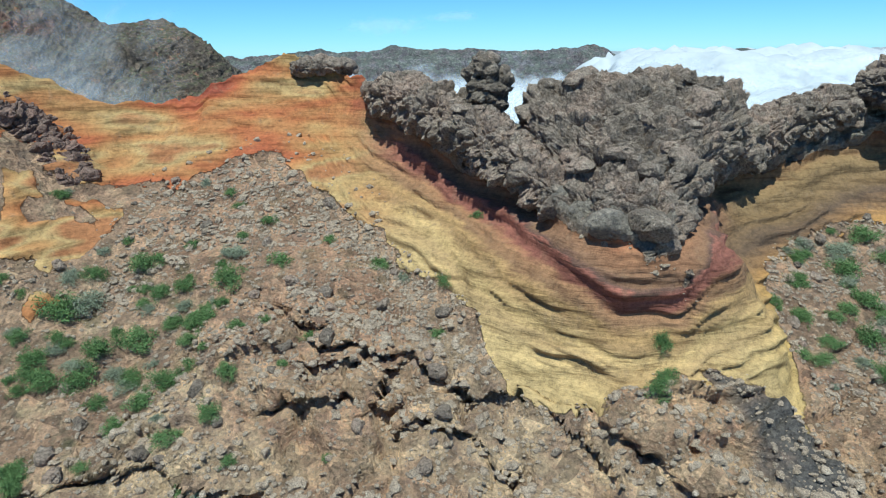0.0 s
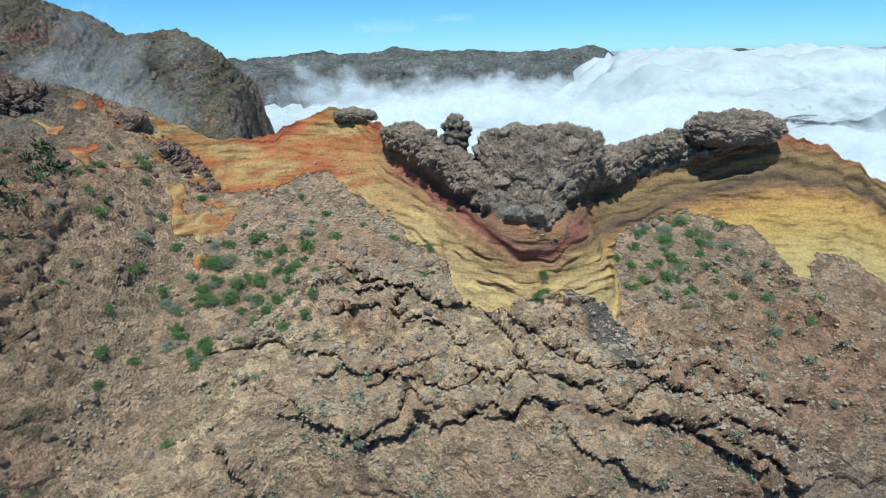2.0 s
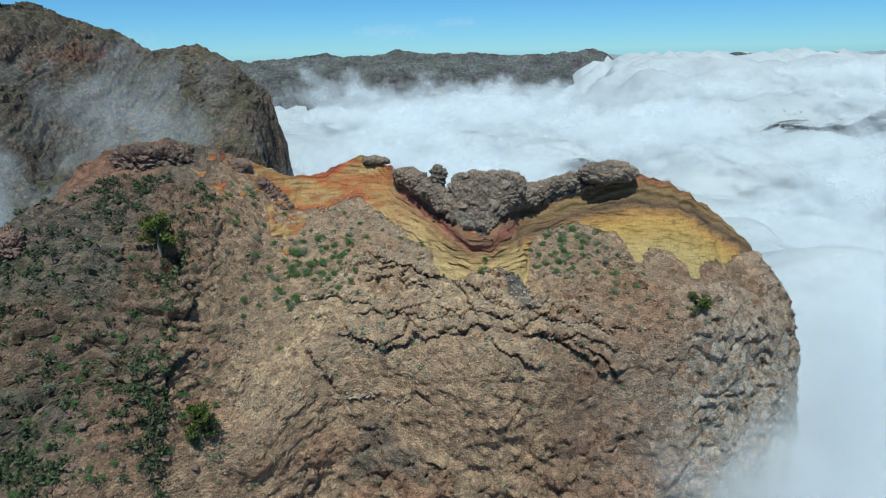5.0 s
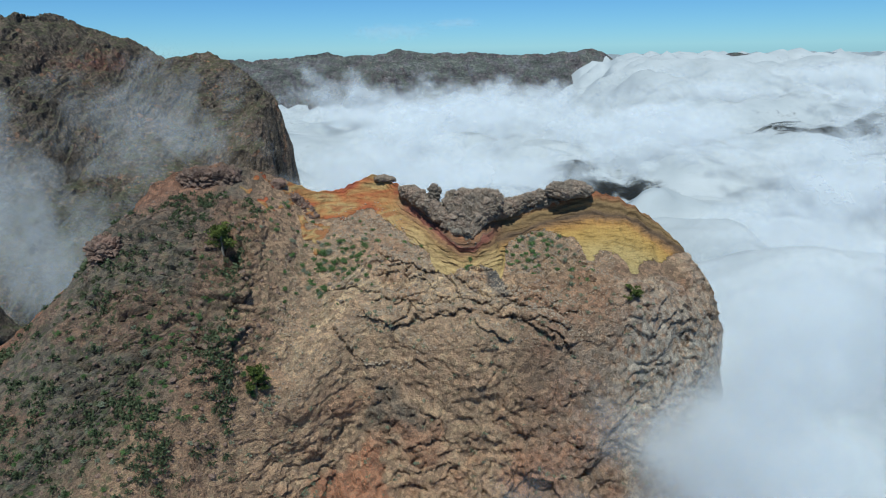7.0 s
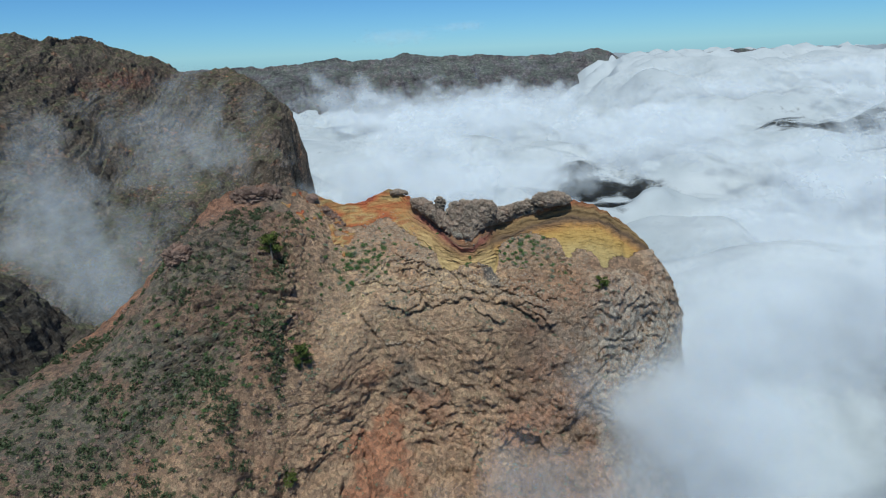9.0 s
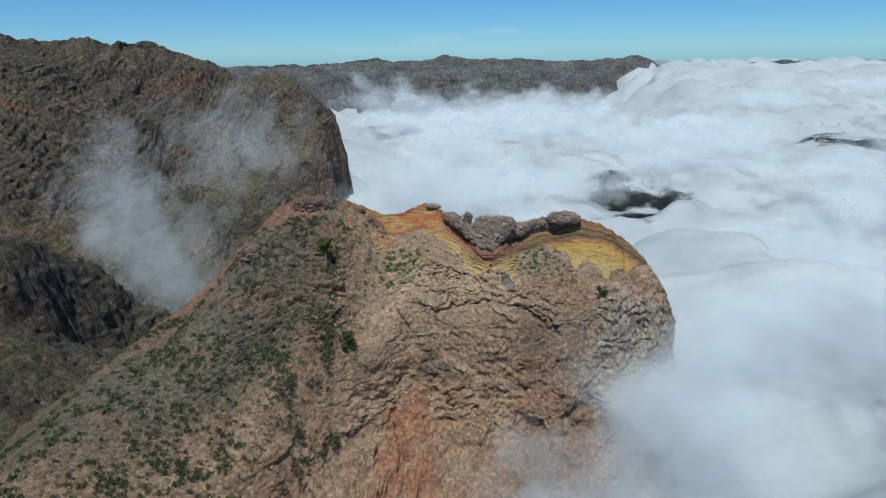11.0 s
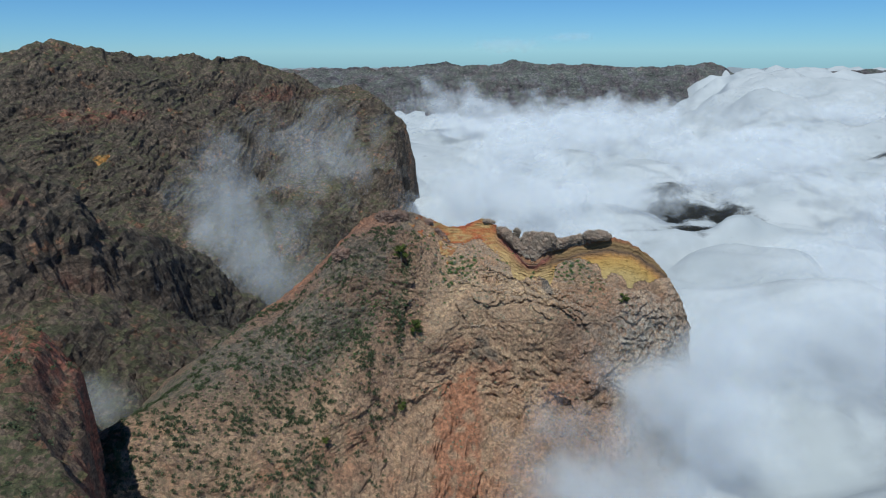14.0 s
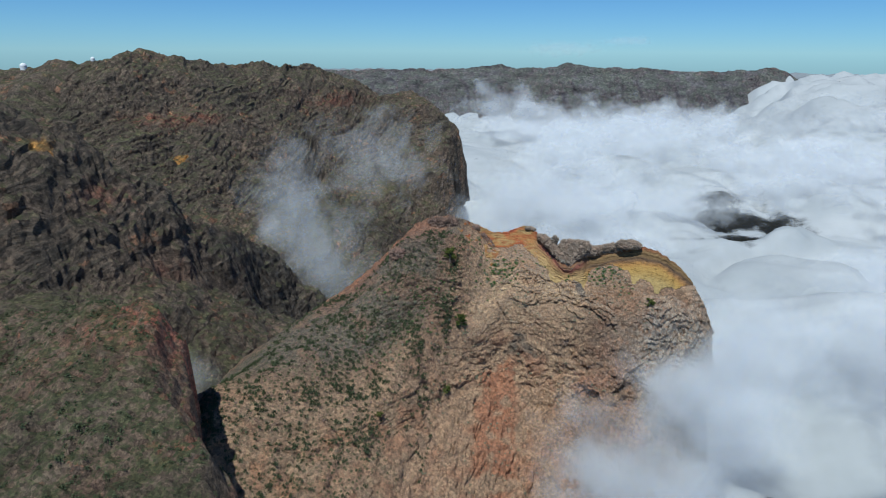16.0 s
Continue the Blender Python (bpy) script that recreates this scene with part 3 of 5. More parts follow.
# ---------------------------------------------------------------- the mountain, the valley and the hill in front
def mountain_material(name, tones, scale=1.0, layered=0.0):
    """Broken lava in tilted layers; layered names how far the colour follows the beds."""
    n = Nodes(name)
    p = n.place()
    big, mid, fine = n.noise(p, 0.012 / scale, 5), n.noise(p, 0.07 / scale, 7, 0.65), n.noise(p, 0.5 / scale, 7, 0.72)
    sep_p = n.add("ShaderNodeSeparateXYZ")
    n.link(p, sep_p.inputs[0])
    beds = n.add("ShaderNodeCombineXYZ")
    n.link(n.math("MULTIPLY", sep_p.outputs["X"], 0.022 / scale), beds.inputs["X"])
    n.link(n.math("MULTIPLY", sep_p.outputs["Y"], 0.022 / scale), beds.inputs["Y"])
    n.link(n.math("MULTIPLY", n.att("tilt"), 0.16 / scale), beds.inputs["Z"])
    layers = n.noise(beds.outputs[0], 1.0, 6, 0.68)
    col = n.ramp(big, [(0.3, tones[0]), (0.5, tones[1]), (0.7, tones[2])])
    col = n.mix(n.fit(layers, 0.5, 0.58, 0, 0.6 + 0.3 * layered), col, tones[3])
    col = n.mix(n.fit(n.math("ADD", mid, n.math("MULTIPLY", big, 0.4)), 0.78, 0.86, 0, 0.75), col, tones[4])
    col = n.mix(n.math("MULTIPLY", n.att("rust"), n.fit(mid, 0.35, 0.6)), col, (0.27, 0.10, 0.065))
    col = n.mix(n.fit(n.math("ADD", n.att("ochre"), n.math("MULTIPLY", n.math("SUBTRACT", mid, 0.5), 1.2)), 0.4, 0.6), col, (0.42, 0.22, 0.07))
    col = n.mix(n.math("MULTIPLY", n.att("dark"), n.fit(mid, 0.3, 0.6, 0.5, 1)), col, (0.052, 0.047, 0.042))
    geo = n.add("ShaderNodeNewGeometry")
    sep = n.add("ShaderNodeSeparateXYZ")
    n.link(geo.outputs["Normal"], sep.inputs[0])
    plants = n.math("MULTIPLY", n.fit(sep.outputs["Z"], 0.5, 0.8), n.fit(n.math("ADD", mid, n.math("MULTIPLY", fine, 0.5)), 0.66, 0.80, 0, 0.85))
    col = n.mix(plants, col, tones[5])
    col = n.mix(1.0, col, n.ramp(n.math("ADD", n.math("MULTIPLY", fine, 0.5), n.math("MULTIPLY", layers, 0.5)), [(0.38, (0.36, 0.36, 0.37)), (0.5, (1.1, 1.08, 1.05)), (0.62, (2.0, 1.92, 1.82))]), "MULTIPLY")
    blocks = n.add("ShaderNodeSeparateColor")
    n.link(n.voronoi(p, 0.32 / scale, out="Color"), blocks.inputs[0])
    col = n.mix(1.0, col, n.ramp(blocks.outputs[0], [(0.0, (0.66, 0.66, 0.67)), (0.5, (1.0, 1.0, 1.0)), (1.0, (1.4, 1.37, 1.33))]), "MULTIPLY")
    tufts = n.math("MULTIPLY", n.fit(n.voronoi(p, 0.2 / scale), 0.42, 0.28), n.math("MULTIPLY", n.fit(sep.outputs["Z"], 0.45, 0.75), n.fit(big, 0.35, 0.6, 0.25, 0.9)))
    col = n.mix(tufts, col, tones[5])
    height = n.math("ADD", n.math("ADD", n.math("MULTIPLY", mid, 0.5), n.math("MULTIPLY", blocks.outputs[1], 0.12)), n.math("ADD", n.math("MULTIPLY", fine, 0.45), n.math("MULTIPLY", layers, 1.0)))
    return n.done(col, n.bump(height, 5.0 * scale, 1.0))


mountain_stone = mountain_material("mountain_stone", [(0.084, 0.067, 0.052), (0.132, 0.100, 0.077), (0.186, 0.128, 0.095), (0.054, 0.045, 0.037), (0.25, 0.130, 0.078), (0.072, 0.071, 0.038)], layered=1.0)
hill_stone = mountain_material("hill_stone", [(0.098, 0.075, 0.055), (0.135, 0.096, 0.069), (0.134, 0.082, 0.060), (0.085, 0.067, 0.052), (0.200, 0.090, 0.056), (0.050, 0.056, 0.026)], scale=0.35)
# distance haze is painted into this rock as a slight bluish grey
hazy_far_stone = mountain_material("hazy_far_stone", [(0.10, 0.092, 0.10), (0.115, 0.10, 0.105), (0.14, 0.112, 0.11), (0.08, 0.08, 0.092), (0.17, 0.12, 0.11), (0.09, 0.098, 0.085)], scale=3.5)


def ridge_height(x, y, spine, slopes):
    """Height of a ridge that falls away from a line of (x, y, z)."""
    best = np.full(x.shape, -1e9)
    for (xa, ya, za), (xb, yb, zb) in zip(spine, spine[1:]):
        q = np.clip(((x - xa) * (xb - xa) + (y - ya) * (yb - ya)) / ((xb - xa) ** 2 + (yb - ya) ** 2), 0, 1)
        d = np.hypot(x - xa - q * (xb - xa), y - ya - q * (yb - ya))
        best = np.maximum(best, za + q * (zb - za) - np.interp(d, *slopes))
    return best


SPINE = [(-1500, 250, 30), (-800, 300, 56), (-600, 320, 80), (-523, 350, 92), (-470, 470, 80), (-412, 605, 72), (-352, 672, 44), (-330, 664, 33), (-285, 689, 36), (-250, 722, 8), (-226, 690, -8), (-206, 640, -20), (-192, 590, -32)]
SPUR = [(-520, -120, 120), (-330, -40, 84), (-288, 12, 58), (-264, 50, 14), (-252, 80, -16), (-250, 117, -35), (-240, 153, -59), (-218, 180, -96), (-196, 196, -140)]
SHELF = [(-520, -160, 20), (-330, -100, -8), (-258, -62, -24), (-238, 3, -48), (-228, 40, -84)]
mx = spaced(-1500, -70, -560, -90, 1.6, 12)
my = spaced(-260, 1100, -80, 770, 1.6, 12)
MX, MY = np.meshgrid(mx, my, indexing="ij")
O = MX * 0
wx, wy = MX + 20 * fbm(MX / 90, MY / 90, O, 4), MY + 20 * fbm(MX / 90 + 40, MY / 90, O, 4)
h1 = ridge_height(wx, wy, SPINE, ([0, 40, 150, 280, 700], [0, 26, 150, 225, 330]))
sx_, sy_ = MX + 9 * fbm(MX / 40, MY / 40, O, 4), MY + 9 * fbm(MX / 40 + 40, MY / 40, O, 4)
h2 = ridge_height(sx_, sy_, SPUR, ([0, 8, 20, 46, 90, 300], [0, 4, 22, 92, 128, 300]))
h3 = ridge_height(sx_, sy_, SHELF, ([0, 26, 60, 300], [0, 4, 50, 190]))
spur = ramp(np.maximum(h2, h3) - h1, -6, 6)
H = np.maximum(np.maximum(h1, h2), h3)
H = H - 260 * ramp(MX + 192 + 0.16 * (MY - 585) + 18 * fbm(MY / 50, H / 40, O, 3), -14, 34) * ramp(MY, 250, 400)
H = np.maximum(H, -270 + 8 * fbm(MX / 60, MY / 60, O, 3))
H = H + (1 - 0.6 * spur) * (18 * (ridged(wx / 95, wy / 130, H / 80, 4, 0.45) - 0.58) + 5 * (ridged(wx / 30 + 5, wy / 38, H / 26, 4, 0.55) - 0.5))
bend = 20 * fbm(MX / 110, MY / 110, H / 110, 3) + 5 * fbm(MX / 30 + 3, MY / 30, H / 30, 3)
tilt = H - 0.50 * MX - 0.28 * MY + bend
broken_bed = ramp(fbm(MX / 34 + 5, MY / 34, H / 34, 3), -0.05, 0.4)
H = H + 6 * (1 - spur) * (saw(tilt / 27, 0.2) - 0.5) * ramp(fbm(MX / 110, MY / 110, O + 5, 2), -0.4, 0.2)
M = np.stack([MX, MY, H], -1)
MN = normals_of(M)
MN *= np.where(MN[..., 2] < 0, -1, 1)[..., None]
steep = 1 - ramp(MN[..., 2], 0.62, 0.86)
tilt = H - 0.50 * MX - 0.28 * MY + bend + 3 * fbm(MX / 22, MY / 22, H / 22, 4)
_, mgap, mown = worley(MX / 17, MY / 17, tilt / 6)
fewer = ramp(fbm(MX / 18 + 9, MY / 18, H / 18, 3), -0.25, 0.3)
crag_relief = (0.3 + 0.7 * steep) * (3.6 * (saw(tilt / 17, 0.13) - 0.5) * broken_bed + 1.9 * (saw(tilt / 7.1 + 0.4, 0.16) - 0.5) * fewer + 1.0 * (mown - 0.5) - 1.0 * ramp(mgap, 0.08, 0.02))
crag_relief = crag_relief + 4.5 * (ridged(MX / 44, MY / 44, H / 44, 6, 0.58) - 0.5) + 1.2 * fbm(MX / 6, MY / 6, H / 6, 3, 0.6)
M = M + MN * crag_relief[..., None] * ramp(MX, -1000, -650)[..., None]


def patch(x, y, z, rx, rz):
    return np.exp(-(((M[..., 0] - x) ** 2 + (M[..., 1] - y) ** 2) / rx ** 2 + (M[..., 2] - z) ** 2 / rz ** 2))


ochre = np.clip(1.6 * patch(-428, 305, -19, 12, 6) + 0.9 * patch(-452, 300, -16, 9, 4) + 1.2 * patch(-290, -2, 42, 14, 9), 0, 1)
rust = np.clip(patch(-470, 320, 22, 26, 8) + patch(-440, 360, 20, 22, 7) + patch(-330, 560, 30, 60, 10) + patch(-275, 20, 12, 16, 7) + 0.7 * patch(-255, 30, -40, 26, 9), 0, 1) * 0.8
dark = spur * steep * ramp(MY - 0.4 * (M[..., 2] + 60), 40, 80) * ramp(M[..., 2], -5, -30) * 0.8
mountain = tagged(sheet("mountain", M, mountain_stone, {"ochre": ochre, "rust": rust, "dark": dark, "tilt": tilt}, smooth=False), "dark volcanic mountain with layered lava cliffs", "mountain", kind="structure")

NEAR = [(-420, -150, -6), (-255, -88, -24), (-216, -100, -15), (-174, -97, -6), (-138, -103, 3)]
nx, ny = np.arange(-420, -30, 1.15), np.arange(-330, 60, 1.15)
NX, NY = np.meshgrid(nx, ny, indexing="ij")
O = NX * 0
n1 = fbm(NX / 16, NY / 16, O, 4)
hn = ridge_height(NX + 4 * n1, NY, NEAR, ([0, 12, 130, 300], [0, 3, 56, 150]))
rim_x = np.interp(NY, [-330, -170, -139, -131, -110, -90, -60, 0, 60], [10, -45, -78, -98, -114, -131, -175, -255, -330])
hn = hn - 115 * ramp(NX - rim_x + 5 * n1 + 2.5 * fbm(NX / 5, NY / 5, O, 3), -2, 9) - 14 * ramp(NX - rim_x + 6 * n1, -16, -2)
_, hgap, hown = worley(NX / 9 + n1, NY / 9, hn / 6)
hn = hn + 2.2 * n1 + 4.2 * (ridged(NX / 15, NY / 15, hn / 9, 6, 0.62) - 0.5) + 2.0 * (hown - 0.5) + 1.2 * saw((hn + 0.3 * NX) / 5 + n1, 0.2)
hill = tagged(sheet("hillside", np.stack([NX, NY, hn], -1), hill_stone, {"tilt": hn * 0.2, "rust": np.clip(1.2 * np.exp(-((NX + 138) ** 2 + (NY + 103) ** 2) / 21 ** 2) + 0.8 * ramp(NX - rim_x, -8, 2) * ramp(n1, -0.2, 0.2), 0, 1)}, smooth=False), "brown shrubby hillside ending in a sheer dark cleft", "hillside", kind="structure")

# ---------------------------------------------------------------- the far rim
fx = np.linspace(-2600, 3600, 700)
fs = np.linspace(0, 1, 90)
FX, FS = np.meshgrid(fx, fs, indexing="ij")
crest_z = curve(fx, [(-2600, -60), (-1400, -20), (-900, -12), (-690, 12), (-560, -6), (-330, 8), (-262, 28), (-150, 6), (60, 4), (250, 0), (420, -14), (700, 2), (830, 12), (930, -8), (1010, -60), (1300, -58),
                     (1500, -40), (1700, -28), (1850, -40), (2050, -85), (2250, -62), (2500, -95), (3600, -150)])[0]
crest_z = crest_z + 34 * (ridged(fx / 170, fx * 0, fx * 0, 6, 0.65) - 0.5)
FZ = crest_z[:, None] - 520 * FS ** 0.95
FY = 3700 - 620 * FS - 190 * (ridged(FX / 210 + FZ / 700, FZ / 900, FX * 0, 6, 0.6) - 0.5) * ramp(FS, 0, 0.25) - 40 * (ridged(FX / 60, FZ / 60, FX * 0 + 4, 4, 0.6) - 0.5)
far = tagged(sheet("far_mountains", np.stack([FX, FY, FZ], -1), hazy_far_stone, {"tilt": FZ * 0.5}), "distant dark mountain rim above the clouds", "mountain", kind="structure")

# a low bank of white cloud along the horizon
ba = np.linspace(-48, 48, 400)
bh = np.linspace(0, 1, 8)
BA, BH = np.meshgrid(np.radians(ba), bh, indexing="ij")
bank_top = -26 + 14 * fbm(np.radians(ba) * 60, ba * 0, ba * 0, 4)
BZ = -260 + (bank_top[:, None] + 260) * BH
bank = np.stack([4450 * np.sin(BA), 4450 * np.cos(BA), BZ], -1)

# dark ridges that break through gaps in the clouds
GAPS = [(228, 955, 40, 60), (330, 920, 42, 55), (228, 745, 36, 40), (1065, 1610, 130, 150), (172, 46, 30, 40)]
vx, vy = np.arange(60, 1500, 8.0), np.arange(-60, 1900, 8.0)
VX, VY = np.meshgrid(vx, vy, indexing="ij")
gap = sum(np.exp(-(((VX - x) / rx) ** 2 + ((VY - y) / ry) ** 2)) for x, y, rx, ry in GAPS)
VZ = -330 + 92 * np.clip(gap, 0, 1) * ramp(VY, 300, 500) + 45 * (ridged(VX / 60, VY / 60, VX * 0, 5, 0.6) - 0.5)
tagged(sheet("valley", np.stack([VX, VY, VZ], -1), hazy_far_stone, {"tilt": VZ}), "dark valley ridges seen through gaps in the clouds", "ground", kind="structure")

# ---------------------------------------------------------------- clouds
def cloud_material(name):
    n = Nodes(name)
    n.bsdf.inputs["Roughness"].default_value = 1.0
    n.bsdf.inputs["Specular IOR Level"].default_value = 0.0
    p = n.place()
    soft, torn = n.noise(p, 0.008, 6, 0.55), n.noise(p, 0.016, 7, 0.62)
    col = n.ramp(soft, [(0.3, (0.355, 0.37, 0.38)), (0.7, (0.465, 0.47, 0.475))])
    gap = n.math("ADD", n.att("thin"), n.math("MULTIPLY", n.math("SUBTRACT", torn, 0.5), 2.2))
    n.link(n.fit(gap, 0.26, 0.75, 1.0, 0.05), n.bsdf.inputs["Alpha"])
    return n.done(col, n.bump(n.noise(p, 0.012, 5, 0.45), 16.0, 0.22))


cloud_white = cloud_material("cloud_white")
tagged(sheet("backdrop", bank, cloud_white), "white cloud bank along the horizon", "clouds", kind="structure")
cx = spaced(-2900, 3900, -320, 900, 10, 45)
cy = spaced(-600, 4300, -400, 1300, 10, 45)
CX, CY = np.meshgrid(cx, cy, indexing="ij")
O = CX * 0
lift = 105 * np.exp(-((CX - 360) ** 2 / 230 ** 2 + (CY - 20) ** 2 / 380 ** 2)) + 45 * np.exp(-((CX + 40) ** 2 / 130 ** 2 + (CY - 420) ** 2 / 170 ** 2))
wx, wy = CX + 80 * fbm(CX / 260, CY / 260, O, 3), CY + 80 * fbm(CX / 260 + 9, CY / 260, O, 3)
puffs = 1 - np.abs(fbm(wx / 300, wy / 300, O, 5, 0.45)) * 1.5
CZ = -190 + lift + 45 * fbm(CX / 420, CY / 420, O, 2) - 42 * (puffs - 0.6) + 140 * ramp(CX - 0.12 * CY, 180, 560) * ramp(CY, 1700, 2700) - 60 * ramp(-CX, 120, 260) * ramp(CY, 520, 400) - 95 * ramp(CY, 1500, 2700) * ramp(CX, 760, 420)
CZ = CZ + 34 * (0.6 - worley(wx / 170, wy / 170, O)[0]) + 9 * (0.6 - worley(wx / 62, wy / 62, O + 3)[0]) * ramp(fbm(CX / 200 + 4, CY / 200, O, 2), -0.4, 0.2)
cloud_gap = np.clip(sum(np.exp(-(((CX - x) / rx / 1.3) ** 2 + ((CY - y) / ry / 1.3) ** 2)) for x, y, rx, ry in GAPS), 0, 1)
CZ = CZ - 14 * cloud_gap + 62 * fbm(CX / 240 + 7, CY / 240, O, 3, 0.55) * ramp(CY, 1500, 2400)
clouds = tagged(sheet("cloud_sea", np.stack([CX, CY, CZ], -1), cloud_white, {"thin": cloud_gap}), "bright white sea of clouds filling the caldera", "clouds", kind="stuff")


def mist_material(name, density, tone=(0.75, 0.765, 0.79), tear=2.0, grain=0.022):
    """Thin cloud: denser in the middle of its own space, torn by noise at the edges."""
    n = Nodes(name)
    tc = n.add("ShaderNodeTexCoord")
    pos = n.place()
    length = n.add("ShaderNodeVectorMath")
    length.operation = "LENGTH"
    n.link(tc.outputs["Object"], length.inputs[0])
    warp = n.noise(pos, grain, 7, 0.6)
    body = n.math("SUBTRACT", 1.0, n.math("ADD", length.outputs["Value"], n.math("MULTIPLY", n.math("SUBTRACT", warp, 0.5), tear)))
    alpha = n.math("MULTIPLY", n.fit(body, 0.0, 0.75), density)
    flat = n.add("ShaderNodeBsdfDiffuse", Color=(*tone, 1))
    glow = n.add("ShaderNodeBsdfTranslucent", Color=(*tone, 1))
    clear = n.add("ShaderNodeBsdfTransparent")
    half, both = n.add("ShaderNodeMixShader"), n.add("ShaderNodeMixShader")
    half.inputs[0].default_value = 0.5
    n.link(flat.outputs[0], half.inputs[1])
    n.link(glow.outputs[0], half.inputs[2])
    n.link(alpha, both.inputs[0])
    n.link(clear.outputs[0], both.inputs[1])
    n.link(half.outputs[0], both.inputs[2])
    n.link(both.outputs[0], n.out.inputs["Surface"])
    return n.mat


def mist(place, size, material, layers=6, seed=0, label="thin grey mist drifting past dark rock"):
    """A bank of thin cloud: crumpled veils one behind the other through its depth."""
    rng = np.random.RandomState(seed)
    u = np.linspace(-1.35, 1.35, 26)
    U, V = np.meshgrid(u, u, indexing="ij")
    verts, faces = [], []
    for k in range(layers):
        depth = -1.0 + 2.0 * (k + 0.5) / layers
        D = depth + 0.8 * V + 0.2 * fbm(U * 1.3 + seed, V * 1.3 + k * 3.7, U * 0 + k, 2)
        base = len(verts)
        verts += [tuple(v) for v in np.stack([U, D, V], -1).reshape(-1, 3)]
        for i in range(25):
            for j in range(25):
                a = base + i * 26 + j
                if np.linalg.norm(verts[a]) > 1.3:
                    continue
                faces.append((a, a + 26, a + 27, a + 1))
    me = bpy.data.meshes.new("mist")
    me.from_pydata(verts, [], faces)
    me.polygons.foreach_set("use_smooth", np.full(len(faces), True))
    me.materials.append(material)
    ob = new("mist", me)
    ob.matrix_world = pose(*place) @ Matrix.Diagonal((*size, 1))
    return tagged(ob, label, "mist", kind="stuff")


thin, thick = mist_material("mist_thin", 0.12), mist_material("mist_thick", 0.30)
wisp = mist_material("mist_wisp", 0.10)
torn_far = mist_material("mist_torn_far", 0.34, tear=3.4, grain=0.006)
fleece = mist_material("mist_fleece", 0.34, tear=3.0, grain=0.012)
torn_mist = mist_material("mist_torn", 0.125, tear=3.2, grain=0.03)
# over the valley and on the mountain wall
mist((-268, 238, -40), (42, 44, 70), torn_mist, 6, 1)
mist((-234, 222, -68), (48, 44, 56), torn_mist, 6, 20)
mist((-205, 205, -98), (48, 42, 46), thin, 4, 2)
mist((-230, 380, -18), (80, 60, 62), torn_mist, 4, 3)
mist((-190, -30, -75), (30, 20, 14), thin, 4, 4)
mist((-430, 95, -72), (40, 30, 18), thin, 3, 5)
# round the right end of the crag
mist((95, 10, -78), (42, 34, 30), thick, 6, 6, "soft grey cloud lapping round a cliff")
mist((64, -22, -98), (44, 30, 26), thick, 6, 7, "soft grey cloud lapping round a cliff")
mist((54, -14, -80), (44, 28, 32), torn_mist, 6, 21, "soft grey cloud lapping round a cliff")
mist((78, 4, -64), (24, 20, 16), thin, 5, 16, "soft grey cloud lapping round a cliff")
mist((122, 62, -66), (44, 50, 40), thick, 6, 8, "soft grey cloud lapping round a cliff")
mist((110, -60, -110), (70, 40, 36), thick, 6, 9, "soft grey cloud lapping round a cliff")
mist((260, 170, -100), (110, 110, 62), thick, 6, 17, "soft grey cloud lapping round a cliff")
mist((150, -70, -128), (90, 60, 40), thick, 6, 18, "soft grey cloud lapping round a cliff")
mist((90, 20, -50), (22, 20, 18), thin, 5, 19, "soft grey cloud lapping round a cliff")
mist((86, 20, -64), (32, 24, 25), thick, 6, 22, "soft grey cloud lapping round a cliff")
mist((100, 30, -46), (22, 26, 24), thick, 5, 23, "soft grey cloud lapping round a cliff")
mist((66, 2, -58), (26, 18, 20), torn_mist, 5, 24, "soft grey cloud lapping round a cliff")
mist((40, -24, -104), (46, 26, 24), thick, 5, 25, "soft grey cloud lapping round a cliff")
# torn edges of the sea of clouds before the far rim
mist((-90, 560, -95), (70, 60, 60), thick, 5, 10, "torn white edge of a cloud bank")
for k, (x, y, z, rx, ry, rz) in enumerate([(-500, 2650, -150, 190, 110, 125), (-330, 2600, -190, 240, 100, 90), (-90, 2550, -215, 200, 100, 70), (160, 2550, -215, 200, 100, 75), (430, 2600, -200, 170, 100, 80)]):
    mist((x, y, z), (rx, ry, rz), torn_far, 4, 110 + k, "torn white edge of a cloud bank")
mist((900, 2500, -150), (330, 120, 115), thick, 4, 12, "torn white edge of a cloud bank")
mist((1500, 2450, -140), (480, 140, 90), thick, 4, 13, "torn white edge of a cloud bank")
# fleecy heads standing above the sea of clouds
for k, (x, y, z, rx, ry, rz) in enumerate([(-110, 500, -120, 70, 60, 62), (-40, 640, -120, 110, 80, 60), (120, 860, -160, 150, 110, 48), (470, 1250, -160, 230, 140, 60), (20, 1500, -150, 260, 140, 66),
                                           (640, 720, -160, 190, 130, 50), (900, 2100, -150, 330, 160, 80), (-250, 2100, -190, 300, 140, 60), (1500, 2300, -90, 380, 160, 70), (330, 420, -150, 120, 110, 44)]):
    mist((x, y, z), (rx, ry, rz), thick, 5, 50 + k, "fleecy white cloud head")
rng = np.random.RandomState(12)
for k in range(34):
    y = 480 + 1700 * rng.rand() ** 1.2
    x = -60 + rng.rand() * (380 + 0.6 * y)
    if any(abs(x - gx) < 1.6 * rx + 60 + 0.1 * y and -2.2 * ry - 60 < y - gy < ry for gx, gy, rx, ry in GAPS):
        continue
    mist((x, y, -172 + 18 * rng.rand()), (60 + 0.10 * y, 50 + 0.06 * y, 30 + 0.034 * y), fleece, 4, 80 + k, "fleecy white cloud head")
